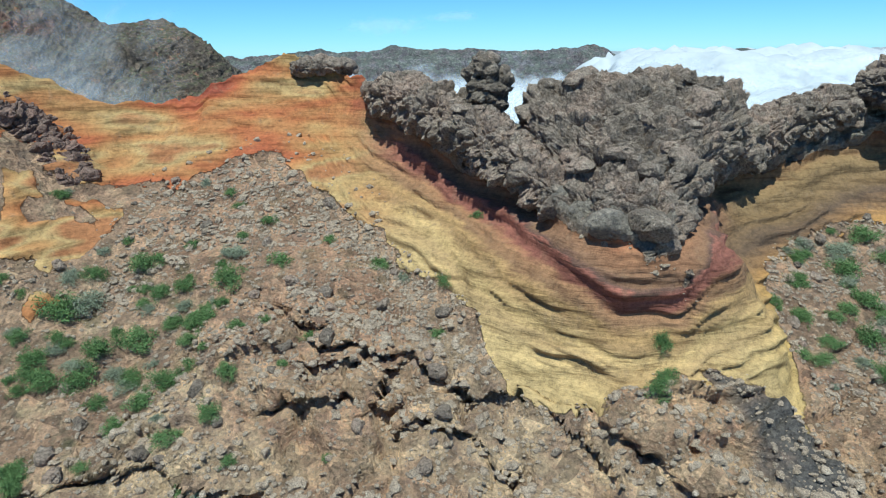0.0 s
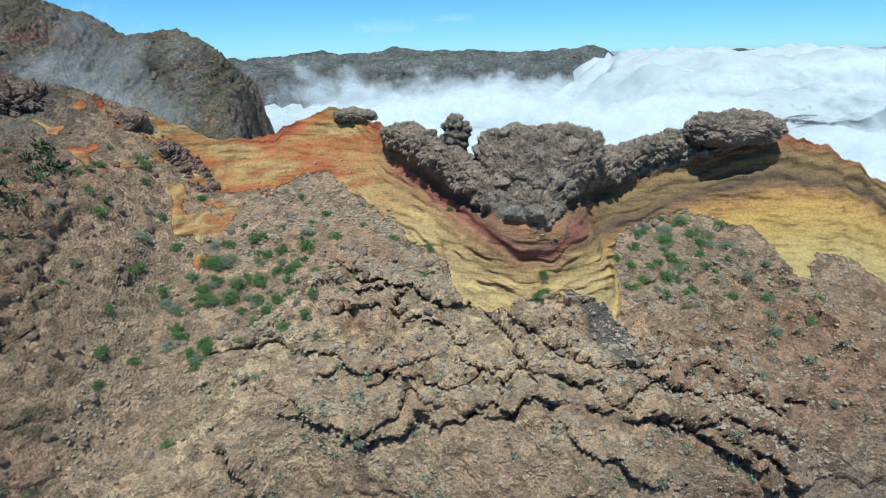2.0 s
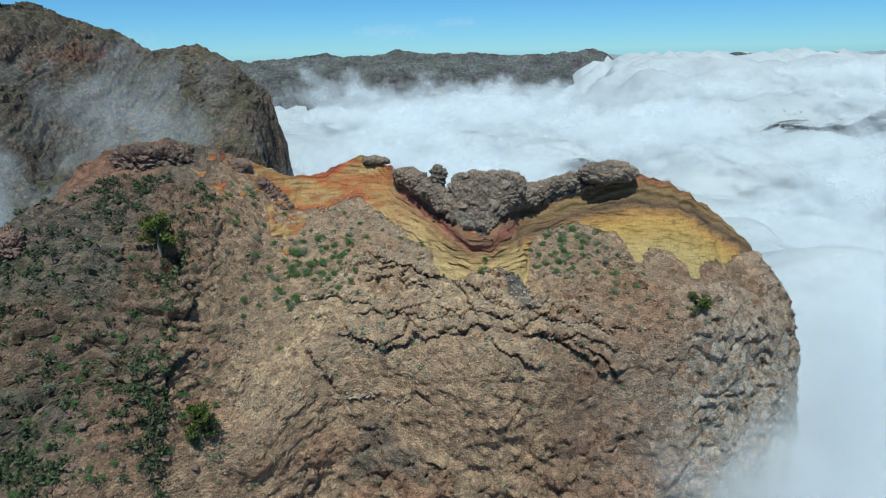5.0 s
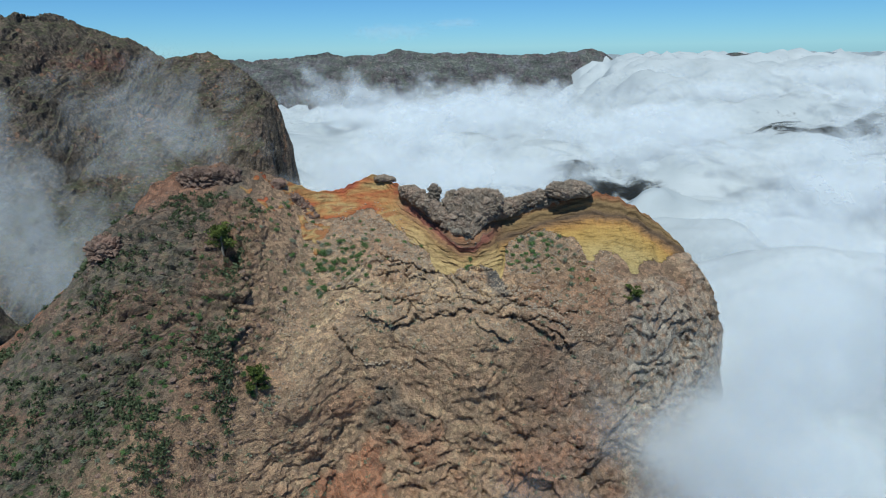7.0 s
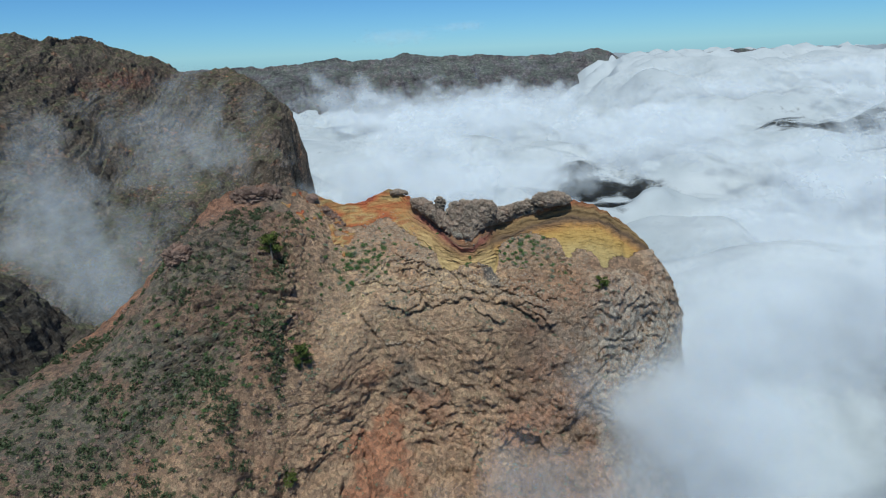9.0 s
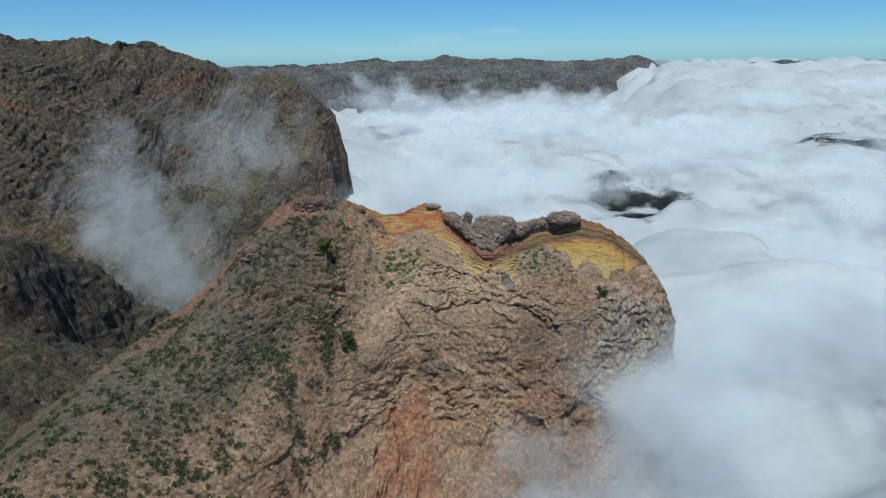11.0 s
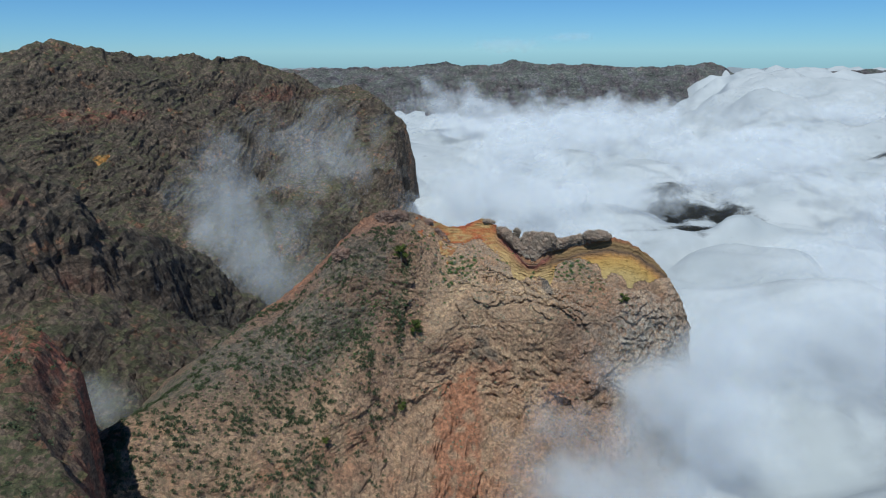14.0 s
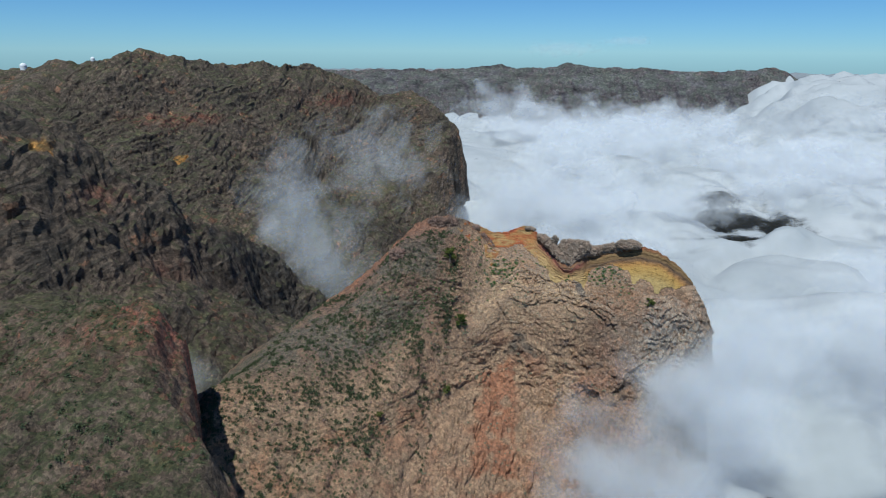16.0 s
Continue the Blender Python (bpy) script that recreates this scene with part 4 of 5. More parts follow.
mist((-250, 3000, 110), (230, 60, 46), wisp, 3, 70, "faint white wisp high in the sky")
mist((60, 3100, 150), (150, 50, 30), wisp, 3, 71, "faint white wisp high in the sky")

# ---------------------------------------------------------------- things: helpers
def part(name, bm, material, parent=None, label="", smooth=False):
    me = bpy.data.meshes.new(name)
    bm.to_mesh(me)
    bm.free()
    me.materials.append(material)
    if smooth:
        me.polygons.foreach_set("use_smooth", np.full(len(me.polygons), True))
    ob = new(name, me)
    if parent is not None:
        ob.parent = parent
    return tagged(ob, label)


def raw_mesh(name, verts, faces, material, smooth=False):
    """A mesh from arrays of places and of equally long faces."""
    verts, faces = np.asarray(verts, np.float32), np.asarray(faces, np.int32)
    me = bpy.data.meshes.new(name)
    me.vertices.add(len(verts))
    me.vertices.foreach_set("co", verts.ravel())
    me.loops.add(faces.size)
    me.loops.foreach_set("vertex_index", faces.ravel())
    me.polygons.add(len(faces))
    me.polygons.foreach_set("loop_start", np.arange(0, faces.size, faces.shape[1], dtype=np.int32))
    me.polygons.foreach_set("use_smooth", np.full(len(faces), smooth))
    me.update(calc_edges=True)
    me.materials.append(material)
    return me


def icosphere(level):
    bm = bmesh.new()
    bmesh.ops.create_icosphere(bm, subdivisions=level, radius=1.0)
    v = np.array([tuple(q.co) for q in bm.verts])
    f = np.array([[q.index for q in face.verts] for face in bm.faces])
    bm.free()
    return v, f


def lava_material(name, tones, scale=1.0):
    n = Nodes(name)
    p = n.place()
    info = n.add("ShaderNodeObjectInfo")
    big, mid, fine = n.noise(p, 0.25 / scale, 4), n.noise(p, 1.3 / scale, 7, 0.65), n.noise(p, 6.0 / scale, 6, 0.7)
    col = n.ramp(n.math("ADD", big, n.math("MULTIPLY", n.math("SUBTRACT", info.outputs["Random"], 0.5), 0.25)), [(0.3, tones[0]), (0.5, tones[1]), (0.7, tones[2])])
    col = n.mix(n.fit(mid, 0.52, 0.7, 0, 0.6), col, tones[3])
    col = n.mix(n.fit(mid, 0.42, 0.3, 0, 0.7), col, tones[0])
    col = n.mix(1.0, col, n.ramp(fine, [(0.33, (0.4, 0.4, 0.4)), (0.5, (1, 1, 1)), (0.67, (1.5, 1.47, 1.42))]), "MULTIPLY")
    height = n.math("ADD", mid, n.math("MULTIPLY", fine, 0.5))
    return n.done(col, n.bump(height, 0.5 * scale, 1.0))


lava = lava_material("clinker_lava", [(0.145, 0.112, 0.086), (0.25, 0.19, 0.145), (0.31, 0.215, 0.16), (0.46, 0.37, 0.285)])
brown_lava = lava_material("brown_lava", [(0.17, 0.115, 0.09), (0.235, 0.15, 0.115), (0.27, 0.155, 0.115), (0.35, 0.26, 0.205)])
loose_stone = lava_material("loose_stone", [(0.29, 0.22, 0.16), (0.37, 0.28, 0.20), (0.45, 0.345, 0.255), (0.52, 0.43, 0.33)], 0.5)

# ---------------------------------------------------------------- lava outcrops on the crest
def rock_mesh(seed, stone, level=3, rough=0.5):
    v, f = icosphere(level)
    rng = np.random.RandomState(seed)
    o = rng.uniform(0, 50, 3)
    q = v * 0.9 + o
    r = 1 + rough * (0.9 * fbm(q[:, 0], q[:, 1], q[:, 2], 3, 0.55) + 0.5 * (ridged(q[:, 0] * 1.7, q[:, 1] * 1.7, q[:, 2] * 1.7, 3) - 0.6))
    for _ in range(7):  # broken faces
        d = rng.normal(size=3)
        d /= np.linalg.norm(d)
        reach = rng.uniform(0.62, 0.95)
        over = np.maximum(v * r[:, None] @ d - reach, 0)
        r = r - over * 0.8
    return raw_mesh("rock", v * r[:, None], f, stone)


ROCKS = [rock_mesh(k, lava) for k in range(7)]
BROWN_ROCKS = [rock_mesh(k + 20, brown_lava) for k in range(7)]


def outcrop(place, radii, yaw=0.0, seed=0, power=2.6, taper=0.0, lumps=14, lump=(0.7, 1.7), relief=1.0, stone=None, label="rugged grey clinker lava outcrop capping the ridge"):
    """A mass of clinker lava: a rough body with lumps of rock grown on to it."""
    rng = np.random.RandomState(seed)
    if stone or max(radii) < 4.3 and seed == 9:  # slabs bedded in the slope
        i = int(np.argmin(np.abs(xs - place[0])))
        j = 16 + int(np.argmin(np.abs(CRAG[i, 16:200, 1] - place[1])))
        place = (place[0], place[1], CRAG[i, j, 2] - 0.55 * radii[2])
    top = tagged(new("lava_outcrop"), label, "rock outcrop", "lava outcrops on the crest")
    top.matrix_world = pose(*place, 0, 0, yaw)
    fine = int(min(220, 40 + 20 * max(radii)))
    u, v = np.linspace(0, 2 * np.pi, fine), np.linspace(-np.pi / 2 + 0.02, np.pi / 2 - 0.02, fine * 6 // 10)
    U, V = np.meshgrid(u, v, indexing="ij")

    def power_of(c):
        return np.sign(c) * np.abs(c) ** (2 / power)

    sx, sy, sz = power_of(np.cos(V)) * power_of(np.cos(U)), power_of(np.cos(V)) * power_of(np.sin(U)), power_of(np.sin(V))
    narrow = 1 - taper * (0.5 - 0.5 * sz)
    x, y, z = radii[0] * sx * narrow, radii[1] * sy * narrow, radii[2] * sz
    a = np.stack([x, y, z], -1)
    way = np.stack([x / radii[0] ** 2, y / radii[1] ** 2, z / radii[2] ** 2], -1)
    way /= np.maximum(np.linalg.norm(way, axis=2), 1e-6)[..., None]
    qx, qy, qz = x + 13 * seed, y + 7 * seed, z
    d = 2.2 * (ridged(qx / 5, qy / 5, qz / 3.4, 6, 0.62) - 0.62) + 0.9 * fbm(qx / 2.6, qy / 2.6, qz / 1.8, 4, 0.6)
    _, gap, own = worley(qx / 1.9 + 0.5 * d, qy / 1.9, qz / 1.3)
    _, gap_b, own_b = worley(qx / 0.8, qy / 0.8 + 0.4 * d, qz / 0.6)
    d = 0.7 * d + 1.0 * (own - 0.5) - 0.6 * ramp(gap, 0.15, 0.02) + 0.5 * (own_b - 0.5) - 0.2 * ramp(gap_b, 0.15, 0.02)
    d = d + 0.7 * saw(z / 1.15 + 0.22 * x + 1.2 * fbm(qx / 4, qy / 4, qz / 4, 3), 0.3)
    a = a + way * (d * relief)[..., None]
    a[-1] = a[0]
    body = sheet("body", a, stone or lava, smooth=False)
    body.parent = top
    for k in range(lumps):
        th, ph = rng.uniform(np.pi * 0.95, np.pi * 2.05), rng.uniform(-0.5, 1.35)
        s = rng.uniform(*lump)
        at = np.array([radii[0] * math.cos(ph) * math.cos(th), radii[1] * math.cos(ph) * math.sin(th), radii[2] * math.sin(ph)]) * rng.uniform(0.86, 1.0)
        at[:2] *= 1 - taper * (0.5 - 0.5 * math.sin(ph))
        piece = new("rock", (BROWN_ROCKS if stone else ROCKS)[int(rng.randint(len(ROCKS)))])
        piece.parent = top
        piece.matrix_basis = pose(*at, *rng.uniform(-25, 25, 2), rng.uniform(0, 360)) @ Matrix.Diagonal((s, s * rng.uniform(0.7, 1.1), s * rng.uniform(0.55, 0.95), 1))
    return top


def lava_flow(spine, seed, label, lumps=20, lump=(0.4, 1.1), relief=1.0, across=110, stone=None):
    """A tongue of clinker lava swept along a line of (x, y, z, half width, half thickness), with blocks grown on to it."""
    rng = np.random.RandomState(seed)
    rows = np.array(spine, float)
    q = np.linspace(0, len(rows) - 1, 60 * (len(rows) - 1))
    c = np.stack(curve(q, [(k, *r) for k, r in enumerate(rows)]), -1)
    ahead = np.gradient(c[:, :3], axis=0)
    ahead /= np.linalg.norm(ahead, axis=1)[:, None]
    beside = np.cross(ahead, (0, 0, 1))
    beside /= np.linalg.norm(beside, axis=1)[:, None]
    up = np.cross(beside, ahead)
    ends = np.clip(np.minimum(np.arange(len(q)), np.arange(len(q))[::-1]) / 14.0, 0, 1)
    ends = np.sqrt(np.clip(1 - (1 - ends) ** 2, 0.0004, 1))
    th = np.linspace(0, 2 * np.pi, across)
    cu, su = np.cos(th), np.sin(th)
    cu, su = np.sign(cu) * np.abs(cu) ** 0.8, np.sign(su) * np.abs(su) ** 0.8
    away = beside[:, None] * (cu[None, :, None] / c[:, 3, None, None]) + up[:, None] * (su[None, :, None] / c[:, 4, None, None])
    away /= np.linalg.norm(away, axis=2)[..., None]
    a = c[:, None, :3] + beside[:, None] * (cu[None, :] * (c[:, 3] * ends)[:, None])[..., None] + up[:, None] * (su[None, :] * (c[:, 4] * ends)[:, None])[..., None]
    x, y, z = a[..., 0] + 13 * seed, a[..., 1], a[..., 2]
    w = fbm(x / 3, y / 3, z / 3, 4, 0.6)
    _, gap, own = worley(x / 1.7 + 0.5 * w, y / 1.7, z / 1.1)
    _, gap_b, own_b = worley(x / 0.75, y / 0.75 + 0.4 * w, z / 0.55)
    d = 1.2 * (ridged(x / 5, y / 5, z / 3, 4, 0.5) - 0.55) + 0.4 * w + 0.8 * (own - 0.5) - 0.45 * ramp(gap, 0.14, 0.02) + 0.42 * (own_b - 0.5) - 0.2 * ramp(gap_b, 0.15, 0.02)
    d = d + 0.42 * saw((z - 0.28 * x + 0.25 * y) / 1.1 + 0.8 * w, 0.3)
    a = a + away * (d * relief * ends[:, None])[..., None]
    a[:, -1] = a[:, 0]
    top = tagged(new("lava_outcrop"), label, "rock outcrop", "lava outcrops on the crest")
    top.location = c[len(c) // 2, :3]
    body = sheet("body", a - np.array(top.location), stone or lava, smooth=False)
    body.parent = top
    for k in range(lumps):
        i, j = int(rng.randint(8, len(q) - 8)), int(rng.randint(2, across // 2))
        r = rng.uniform(*lump)
        piece = new("rock", (BROWN_ROCKS if stone else ROCKS)[int(rng.randint(len(ROCKS)))])
        piece.parent = top
        piece.matrix_basis = pose(*(a[i, j] - np.array(top.location) - away[i, j] * r * 0.35), *rng.uniform(-30, 30, 2), rng.uniform(0, 360)) @ Matrix.Diagonal((r, r * rng.uniform(0.7, 1.1), r * rng.uniform(0.5, 0.9), 1))
    return top


FLOW = "rugged grey clinker lava outcrop capping the ridge"
lava_flow([(16.2, 55.5, -6.4, 7.6, 2.6), (15.4, 50.5, -4.6, 8.2, 3.0), (14.0, 45.5, -6.2, 7.0, 2.9), (12.9, 40.6, -8.8, 4.2, 2.2), (12.3, 37.4, -10.4, 3.0, 1.5), (12.0, 35.8, -11.4, 2.2, 1.1)], 1, "broad tongue of grey clinker lava hanging into the tuff", 70, (0.4, 1.3), 1.0, 170)
lava_flow([(-6.4, 60.6, -3.0, 1.0, 0.8), (-4.0, 57.8, -3.3, 1.9, 1.5), (-0.2, 53.4, -4.3, 2.2, 1.8), (3.4, 48.6, -6.0, 2.2, 1.8), (7.0, 43.6, -8.0, 2.1, 1.5), (9.6, 39.6, -9.6, 1.5, 1.0)], 3, FLOW, 56, (0.35, 1.0), 0.85)
outcrop((4.0, 51.4, -2.6), (1.5, 1.5, 2.6), 0, 4, 2.0, -0.4, 9, (0.4, 0.8), 0.5, None, "dark lava pinnacle standing on the ridge")
lava_flow([(17.6, 43.6, -8.4, 1.4, 1.0), (21.0, 49.0, -7.8, 2.8, 1.7), (26.0, 53.2, -7.2, 3.0, 1.9), (31.5, 55.6, -6.0, 2.6, 1.6), (37.5, 57.0, -4.6, 2.4, 1.5)], 6, FLOW, 50, (0.35, 1.0), 0.8)
outcrop((43.6, 55.0, -3.0), (6.8, 4.0, 2.2), 5, 8, 2.4, 0.0, 10, (0.5, 1.0), 0.5, None, "rounded dark lava knob on top of banded tuff")
outcrop((-11.6, 65.4, -1.0), (3.4, 2.0, 0.8), -10, 9, 2.4, 0.0, 14, (0.35, 0.75), 0.4, None, "broken grey lava slabs on the orange peak")
outcrop((-43.0, 56.0, 2.0), (2.8, 2.0, 1.1), 0, 10, 2.4, 0.0, 8, (0.35, 0.7), 0.4, brown_lava, "low brown lava slab on the red crest")
outcrop((-60.0, 50.5, 3.4), (8.5, 4.5, 2.8), 12, 11, 2.3, 0.0, 16, (0.6, 1.2), 0.9, brown_lava, "reddish brown lava crag on the summit")
outcrop((-79.0, 25.5, -13.0), (4.5, 5.0, 4.0), 30, 12, 2.2, 0.0, 14, (0.8, 1.6), 0.9, brown_lava, "dark lava shoulder jutting from the slope")
lava_flow([(-45.0, 56.0, 1.2, 1.3, 0.7), (-38.8, 57.2, -3.8, 1.9, 1.0), (-34.8, 56.4, -7.6, 2.0, 0.8), (-31.4, 53.6, -10.4, 1.5, 0.6)], 14, "grey brown lava ledge below the red crest", 40, (0.3, 0.9), 0.8, 110, brown_lava)

# ---------------------------------------------------------------- places on the crag
def on_crag(x, y, low=0.05, high=3.3):
    """The point of the crag's near face over (x, y): its place and its normal."""
    i = int(np.argmin(np.abs(xs - x)))
    js = np.where((ss > low) & (ss < high))[0]
    j = js[int(np.argmin(np.abs(CRAG[i, js, 1] - y)))]
    return CRAG[i, j], CRAG_N[i, j], CRAG_BARE[i, j]


RS = np.random.RandomState(21)


def scatter(count, x_range, s_range, weight):
    """Random points of the face, kept where weight(place, bare, normal) is over a random number."""
    out = []
    while len(out) < count:
        x, s = RS.uniform(*x_range), RS.uniform(*s_range)
        i, j = int(np.argmin(np.abs(xs - x))), int(np.argmin(np.abs(ss - s)))
        if RS.uniform() < weight(CRAG[i, j], CRAG_BARE[i, j], CRAG_N[i, j]):
            out.append((i, j))
    return out


# ---------------------------------------------------------------- loose stones
def stones(name, spots, sizes, material, label, level=1):
    v, f = icosphere(level)
    V, F = [], []
    for k, (place, size) in enumerate(zip(spots, sizes)):
        d = RS.normal(size=(3, 3))
        turn = np.linalg.qr(d)[0]
        w = v * (1 + RS.uniform(-0.28, 0.28, (len(v), 1))) * RS.uniform(0.55, 1.15, 3)
        V.append((w @ turn) * (size, size, size * 0.75) + place)
        F.append(f + len(v) * k)
    ob = new(name, raw_mesh(name, np.concatenate(V), np.concatenate(F), material))
    return tagged(ob, label, "stones", kind="stuff")


spots = scatter(24000, (-36, 54), (0.6, 3.1), lambda p, b, n: (1 - b) * (0.35 + 0.65 * ramp(perlin(p[0] / 5, p[1] / 5, p[2] / 5), -0.2, 0.4)))
sizes = 0.07 + 0.26 * RS.uniform(size=len(spots)) ** 4
stones("rubble", [CRAG[i, j] for i, j in spots], sizes, loose_stone, "loose brown and grey stones strewn over the slope")
spots = []
for line in LEDGES:
    for (xa, ya), (xb, yb) in zip(line, line[1:]):
        for k in range(int(9 * math.hypot(xb - xa, yb - ya))):
            q = RS.uniform()
            p, _, b = on_crag(xa + q * (xb - xa) + RS.normal() * 0.5, ya + q * (yb - ya) + 0.5 + RS.normal() * 0.5)
            if b < 0.3:
                spots.append(p)
stones("rubble", spots, 0.10 + 0.36 * RS.uniform(size=len(spots)) ** 2.2, loose_stone, "broken grey clinker along the lips of lava ledges")
spots = scatter(900, (-26, -4), (0.5, 1.25), lambda p, b, n: 1.0 - 0.85 * b)
stones("rubble", [CRAG[i, j] for i, j in spots], 0.12 + 0.34 * RS.uniform(size=len(spots)) ** 2.5, loose_stone, "field of broken grey stones below the orange peak")
spots = scatter(2600, (-120, -34), (0.3, 3.6), lambda p, b, n: 1 - b)
stones("rubble", [CRAG[i, j] for i, j in spots], 0.2 + 0.7 * RS.uniform(size=len(spots)) ** 4, brown_lava, "loose dark stones strewn over the slope")

for k, (i, j) in enumerate(scatter(90, (-30, 50), (0.5, 2.4), lambda p, b, n: 1 - 0.97 * b)):
    boulder = new("boulder", ROCKS[k % len(ROCKS)])
    s = RS.uniform(0.28, 0.75)
    boulder.matrix_world = pose(*CRAG[i, j], *RS.uniform(-40, 40, 2), RS.uniform(0, 360)) @ Matrix.Diagonal((s, s * RS.uniform(0.7, 1), s * RS.uniform(0.6, 0.9), 1))
    tagged(boulder, "angular grey lava boulder lying on the slope", "boulder", "boulders on the slope")

# ---------------------------------------------------------------- plants
def leaf_material(name, dark, light):
    n = Nodes(name)
    geo, info = n.add("ShaderNodeNewGeometry"), n.add("ShaderNodeObjectInfo")
    r = n.math("ADD", n.math("MULTIPLY", geo.outputs["Random Per Island"], 0.7), n.math("MULTIPLY", info.outputs["Random"], 0.3))
    n.bsdf.inputs["Roughness"].default_value = 0.7
    return n.done(n.ramp(r, [(0.1, dark), (0.9, light)]))


green_leaf = leaf_material("broom_green", (0.065, 0.115, 0.035), (0.155, 0.225, 0.08))
far_leaf = leaf_material("far_shrub_green", (0.05, 0.065, 0.03), (0.115, 0.13, 0.065))
silver_leaf = leaf_material("silver_green", (0.15, 0.165, 0.10), (0.28, 0.29, 0.20))
pine_leaf = leaf_material("pine_needles", (0.04, 0.06, 0.014), (0.15, 0.165, 0.035))
wn_ = Nodes("grey_bark")
wood = wn_.done(wn_.mix(wn_.noise(wn_.place((1, 1, 0.3)), 8.0), (0.13, 0.10, 0.075), (0.28, 0.23, 0.18)))


def leaves(rng, centres, spread, size, count, up=0.5):
    """Small blades round each centre: places and four-cornered faces."""
    c = np.repeat(centres, count, axis=0)
    p = c + rng.normal(size=c.shape) * spread
    d = rng.normal(size=c.shape) + (0, 0, up)
    d /= np.linalg.norm(d, axis=1)[:, None]
    e = np.cross(d, rng.normal(size=c.shape))
    e /= np.linalg.norm(e, axis=1)[:, None]
    L = size * rng.uniform(0.6, 1.3, (len(p), 1))
    V = np.stack([p - e * L * 0.22, p + d * L * 0.5 - e * L * 0.3, p + d * L, p + d * L * 0.5 + e * L * 0.3], 1).reshape(-1, 3)
    return V, np.arange(len(V)).reshape(-1, 4)


def shrub(seed, material, label):
    """A low cushion of twigs and small leaves, 1 m in radius, standing at its base."""
    rng = np.random.RandomState(seed)
    top = tagged(new("shrub"), label, "shrub", "shrubs on the slope")
    lobes = rng.uniform(-0.55, 0.55, (5, 2))
    centres = []
    while len(centres) < 46:
        o = lobes[rng.randint(5)]
        a, r, h = rng.uniform(0, 2 * np.pi), math.sqrt(rng.uniform()) * 0.55, rng.uniform(0.05, 1)
        if r / 0.6 + h * 0.55 < 1.15:
            centres.append((o[0] + r * math.cos(a), o[1] + r * math.sin(a), 0.12 + 0.62 * h * (1 - 0.5 * r)))
    V, F = leaves(rng, np.array(centres), 0.12, 0.085, 62)
    f = new("foliage", raw_mesh("foliage", V, F, material))
    f.parent = top
    bm = bmesh.new()
    for k in range(12):
        c = Vector(centres[k * 3])
        bmesh.ops.create_cone(bm, segments=4, radius1=0.03, radius2=0.012, depth=c.length + 0.1, matrix=Matrix.Translation(c * 0.5 - Vector((0, 0, 0.05))) @ c.to_track_quat("Z", "Y").to_matrix().to_4x4())
    part("woody_base", bm, wood, top)
    return top


GREEN = "round green broom shrub growing among brown stones"
SILVER = "silvery grey-green dwarf shrub among brown stones"
kinds = [shrub(40 + k, green_leaf, GREEN) for k in range(5)] + [shrub(60 + k, silver_leaf, SILVER) for k in range(3)]
used = set()


def plant(kind, place, normal, size):
    lean = Vector((0, 0, 1)).lerp(Vector(normal), 0.45).normalized()
    m = Matrix.Translation(Vector(place) - lean * 0.08) @ lean.to_track_quat("Z", "Y").to_matrix().to_4x4() @ pose(0, 0, 0, 0, 0, RS.uniform(0, 360))
    if kind in used:
        ob = copy_thing(kinds[kind], Matrix())
    else:
        ob = kinds[kind]
        used.add(kind)
    ob.matrix_basis = m @ Matrix.Diagonal((size, size * RS.uniform(0.75, 1), size * RS.uniform(0.7, 1), 1))
    return ob


# the larger shrubs one by one: x, y, radius
SHRUBS = [(-20.5, 53.5, 0.6), (-18, 52.7, 0.6), (-23.1, 46.3, 1.2), (-17, 45.2, 0.7), (-16.2, 48.3, 0.6), (-14.2, 50.1, 0.8), (-12.3, 44.6, 0.9), (-15.3, 43.5, 1.3), (-16.8, 40.3, 1.1),
          (-25.8, 42.7, 1.4), (-28.1, 41.2, 1.6), (-26.7, 44.8, 0.9), (-17.5, 39, 0.9), (-21.7, 40, 1.3), (-21.2, 43.7, 1.0), (-28.2, 38.1, 1.2), (-27.7, 37.2, 0.9), (-23.8, 39.3, 1.2), (-22.5, 37.7, 0.9),
          (-18.5, 36.6, 1.0), (-13.6, 35.4, 0.8), (-24.7, 37.2, 1.3), (-19.9, 35.3, 1.0), (-22.7, 35.2, 0.8), (-10.4, 35.9, 0.5), (-4.6, 45.7, 1.0), (0.7, 42.5, 0.8)]
MORE = [(-2.7, 44.4, 0.7), (-0.2, 38.5, 0.7), (-12.9, 31.3, 0.6), (13.9, 34.4, 0.8), (13.7, 32.5, 0.8), (13, 31.2, 0.9), (3.2, 46, 0.6), (-31.9, 51.1, 0.8), (26.9, 43.2, 1.0), (32.4, 47.1, 1.1),
        (31.4, 45.7, 1.2), (34.9, 48.4, 1.4), (25.7, 40.4, 0.9), (31.1, 42.3, 1.2), (25.3, 36.1, 0.8), (30.3, 39.4, 1.3), (24.1, 41.3, 0.7), (-26.7, 36.6, 1.1), (-18.9, 42.6, 0.7), (-8.9, 47.8, 0.6), (-12.2, 39.1, 0.5), (-14.1, 39, 0.6), (-15.7, 37.3, 0.5)]
for k, (x, y, r) in enumerate(SHRUBS + MORE):
    p, nrm, _ = on_crag(x, y)
    plant(k % 5 if k % 9 else 5 + k % 3, p, nrm, 1.2 * r)


def clump(x0, y0, r):
    return lambda p: math.exp(-((p[0] - x0) ** 2 + (p[1] - y0) ** 2) / r ** 2)


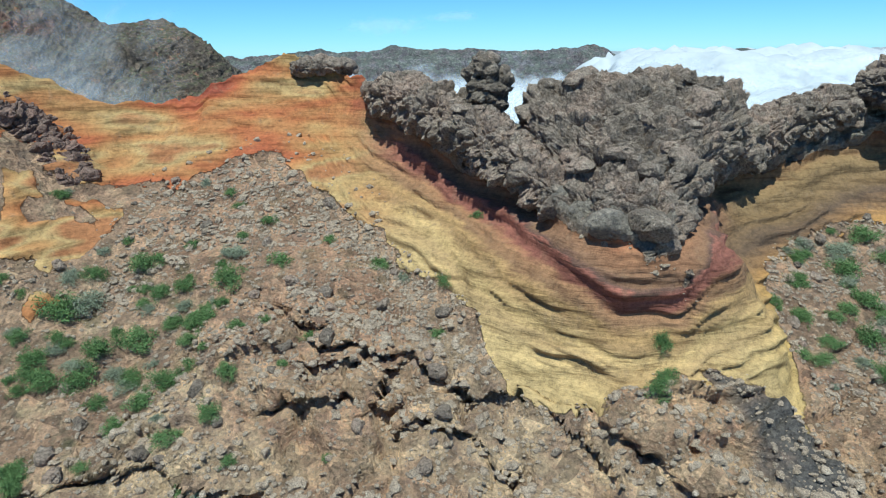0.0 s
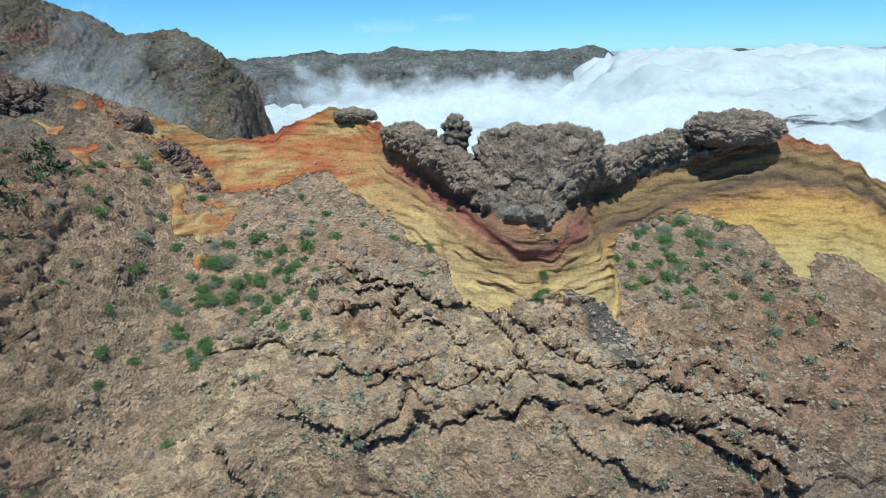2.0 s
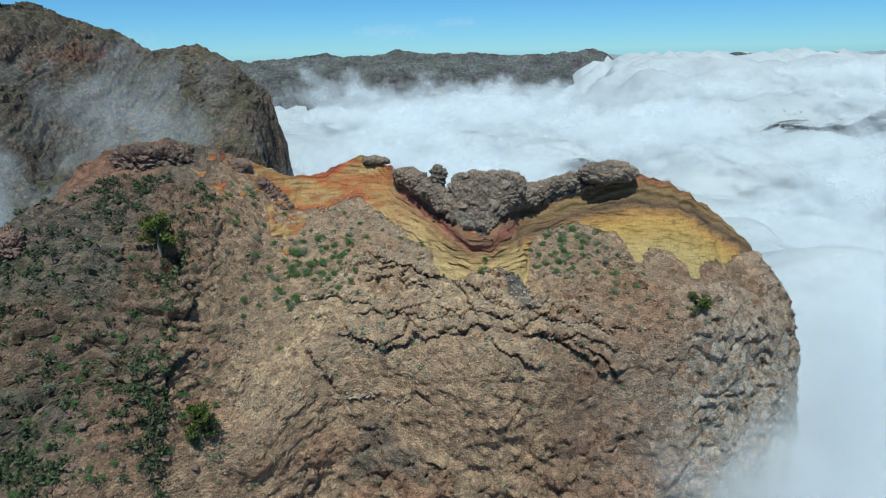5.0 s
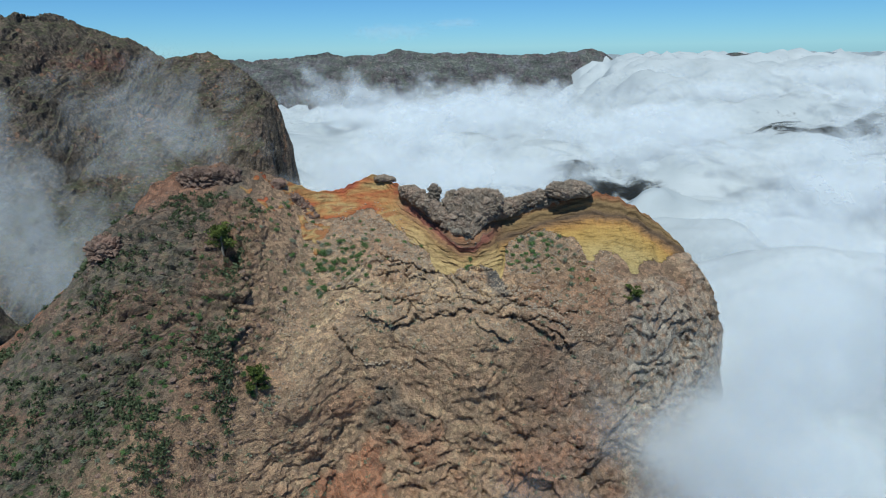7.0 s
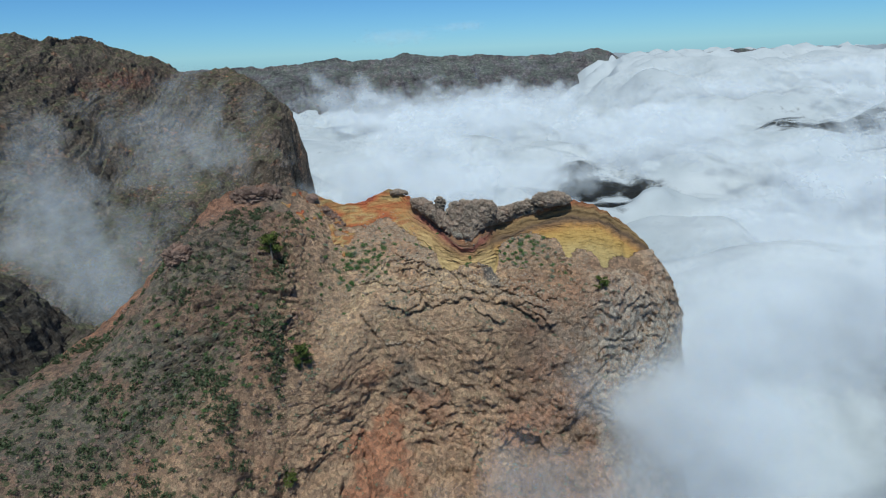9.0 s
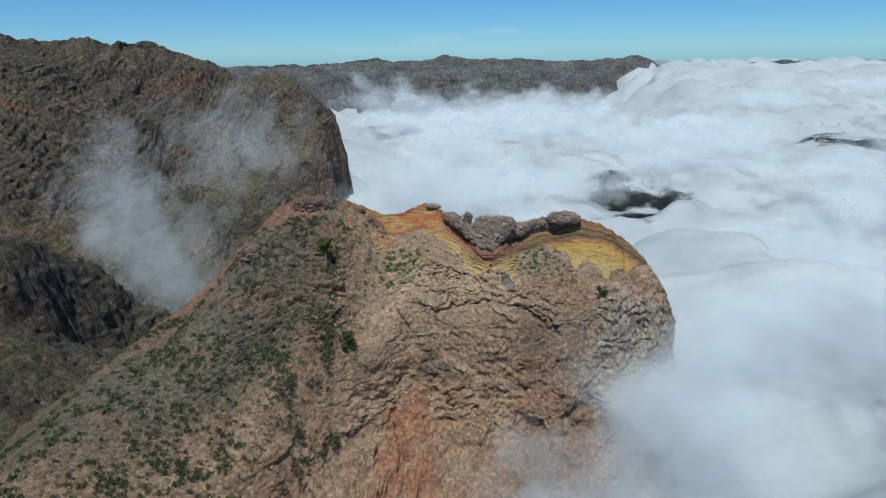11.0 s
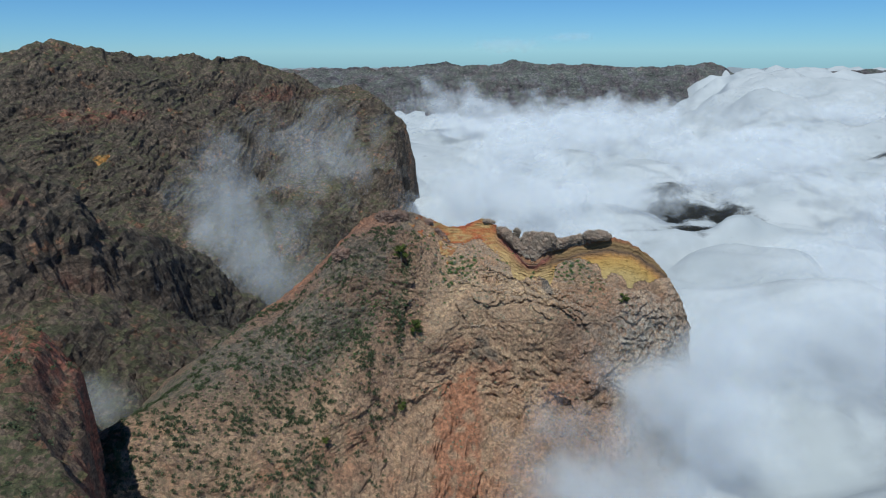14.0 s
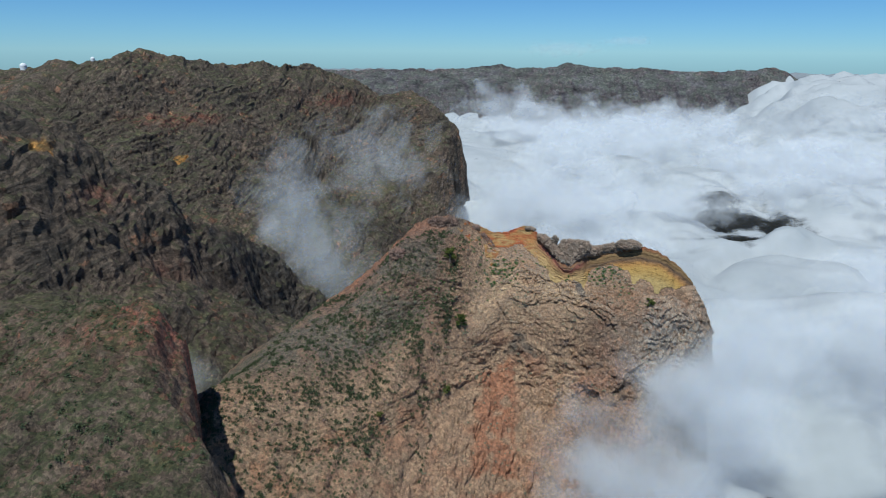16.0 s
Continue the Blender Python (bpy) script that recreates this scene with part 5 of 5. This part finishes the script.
near = [clump(-40, 40, 8), clump(-44, 44, 7), clump(-38, 46, 5), clump(-30, 34, 9), clump(33, 44, 6), clump(37, 42, 6), clump(30, 40, 5), clump(-23, 40, 8), clump(-24, 37, 6), clump(-62, 2, 14), clump(-45, 10, 7), clump(40, 32, 8), clump(-75, -15, 16)]
for k, (i, j) in enumerate(scatter(330, (-85, 48), (0.3, 3.0), lambda p, b, n: (1 - b) * min(1, sum(c(p) for c in near)) + 0.02 * (1 - b))):
    plant(int(RS.randint(8)), CRAG[i, j], CRAG_N[i, j], RS.uniform(0.5, 1.2))


def bushes(name, places, sizes, material, label):
    """Many low bushes seen from afar, each a small tuft of blades."""
    rng = np.random.RandomState(5)
    base = rng.normal(size=(26, 3)) * (0.45, 0.45, 0.2) + (0, 0, 0.3)
    tufts = [leaves(rng, base + rng.normal(size=base.shape) * 0.1, 0.12, 0.55, 2) for _ in range(6)]
    V, F, at = [], [], 0
    for k, (p, s) in enumerate(zip(places, sizes)):
        v, f = tufts[k % 6]
        V.append(v * s + p)
        F.append(f + at)
        at += len(v)
    return tagged(new(name, raw_mesh(name, np.concatenate(V), np.concatenate(F), material)), label, "shrubs", kind="stuff")


spots = scatter(2300, (-135, -44), (0.5, 4.6), lambda p, b, n: 0.15 + 0.85 * ramp(perlin(p[0] / 16, p[1] / 16, 3.0), -0.1, 0.35))
bushes("far_shrubs", [CRAG[i, j] for i, j in spots], RS.uniform(0.5, 1.3, len(spots)), far_leaf, "scattered dark green shrubs on a brown slope")
spots = scatter(500, (-50, 60), (2.5, 4.9), lambda p, b, n: (0.05 + 0.6 * ramp(perlin(p[0] / 9, p[1] / 9, p[2] / 9), 0.1, 0.5)) * (0.3 + 0.7 * max(n[2], 0)) * (1 - b))
bushes("far_shrubs", [CRAG[i, j] for i, j in spots], RS.uniform(0.3, 0.8, len(spots)), silver_leaf, "scattered grey-green shrubs on a rocky face")
spots = []
while len(spots) < 6000:
    i, j = RS.randint(NX.shape[0]), RS.randint(NX.shape[1])
    if NX[i, j] < rim_x[i, j] - 3 and RS.uniform() < 0.2 + 0.8 * ramp(perlin(NX[i, j] / 18, NY[i, j] / 18, 1.0), -0.15, 0.3):
        spots.append((NX[i, j], NY[i, j], hn[i, j]))
bushes("far_shrubs", spots, RS.uniform(0.5, 1.25, len(spots)), far_leaf, "low dark green shrubs covering a hillside")


def pine(place, height, width, seed, label, lean=0):
    """A small stunted pine: trunk, limbs and ragged pads of needles."""
    rng = np.random.RandomState(seed)
    top = tagged(new("pine_tree"), label, "tree", "pines on the cliff")
    top.matrix_world = pose(*place, lean, 0, rng.uniform(0, 360))
    bm = bmesh.new()
    bmesh.ops.create_cone(bm, segments=9, radius1=0.05 * height, radius2=0.012 * height, depth=height * 0.95, matrix=Matrix.Translation((0, 0, height * 0.42)))
    for v in bm.verts:
        v.co.x += 0.1 * math.sin(v.co.z * 0.8)
    part("trunk", bm, wood, top)
    centres = []
    for k in range(15):
        h = height * rng.uniform(0.22, 0.98)
        a = rng.uniform(0, 2 * np.pi)
        reach = width * (0.55 - 0.32 * h / height) * rng.uniform(0.6, 1.15)
        tip = Vector((reach * math.cos(a), reach * math.sin(a), h + reach * 0.25))
        root = Vector((0, 0, h * 0.9))
        d = tip - root
        bm = bmesh.new()
        bmesh.ops.create_cone(bm, segments=5, radius1=0.018 * height, radius2=0.006 * height, depth=d.length, matrix=Matrix.Translation((root + tip) / 2) @ d.to_track_quat("Z", "Y").to_matrix().to_4x4())
        part("limb", bm, wood, top)
        for q in np.linspace(0.45, 1.05, 4):
            centres.append(np.array(root + d * q) + rng.normal(size=3) * 0.05 * height)
    V, F = leaves(rng, np.array(centres), (0.05 * height, 0.05 * height, 0.03 * height), 0.075 * height, 48, 0.9)
    crown = new("crown", raw_mesh("crown", V, F, pine_leaf))
    crown.parent = top
    return top


TREE = "stunted green pine clinging to the dark rocky slope"
for x, y, h, w, seed in ((-49.0, 23.5, 7.5, 8.0, 1), (-38.8, 5.8, 6.8, 6.5, 2), (-43, -8, 4.5, 7.0, 3), (55.2, 25.0, 4.2, 5.0, 4), (-66, -46, 3.6, 4.5, 5)):
    p, nrm, _ = on_crag(x, y, 0.1, 4.6)
    pine(p - np.array((0, 0, 0.3)), h, w, seed, TREE)

# ---------------------------------------------------------------- observatory far off on the crest
paint = Nodes("white_paint").done((0.8, 0.8, 0.8))


def on_mountain(x, y):
    i, j = int(np.argmin(np.abs(mx - x))), int(np.argmin(np.abs(my - y)))
    return Vector((MX[i, j], MY[i, j], H[i, j]))


def observatory(x, y, r):
    top = tagged(new("observatory"), "white observatory with a round dome on the crest", "observatory", "observatories on the crest")
    top.location = on_mountain(x, y)
    bm = bmesh.new()
    bmesh.ops.create_cone(bm, segments=24, cap_ends=True, radius1=r, radius2=r, depth=r * 1.2, matrix=Matrix.Translation((0, 0, r * 0.4)))
    part("drum", bm, paint, top, smooth=False)
    bm = bmesh.new()
    bmesh.ops.create_uvsphere(bm, u_segments=24, v_segments=12, radius=r * 1.03, matrix=Matrix.Translation((0, 0, r * 1.0)))
    part("dome", bm, paint, top, "white rounded dome", smooth=True)


observatory(-633, 317, 3.6)
observatory(-556, 337, 2.2)
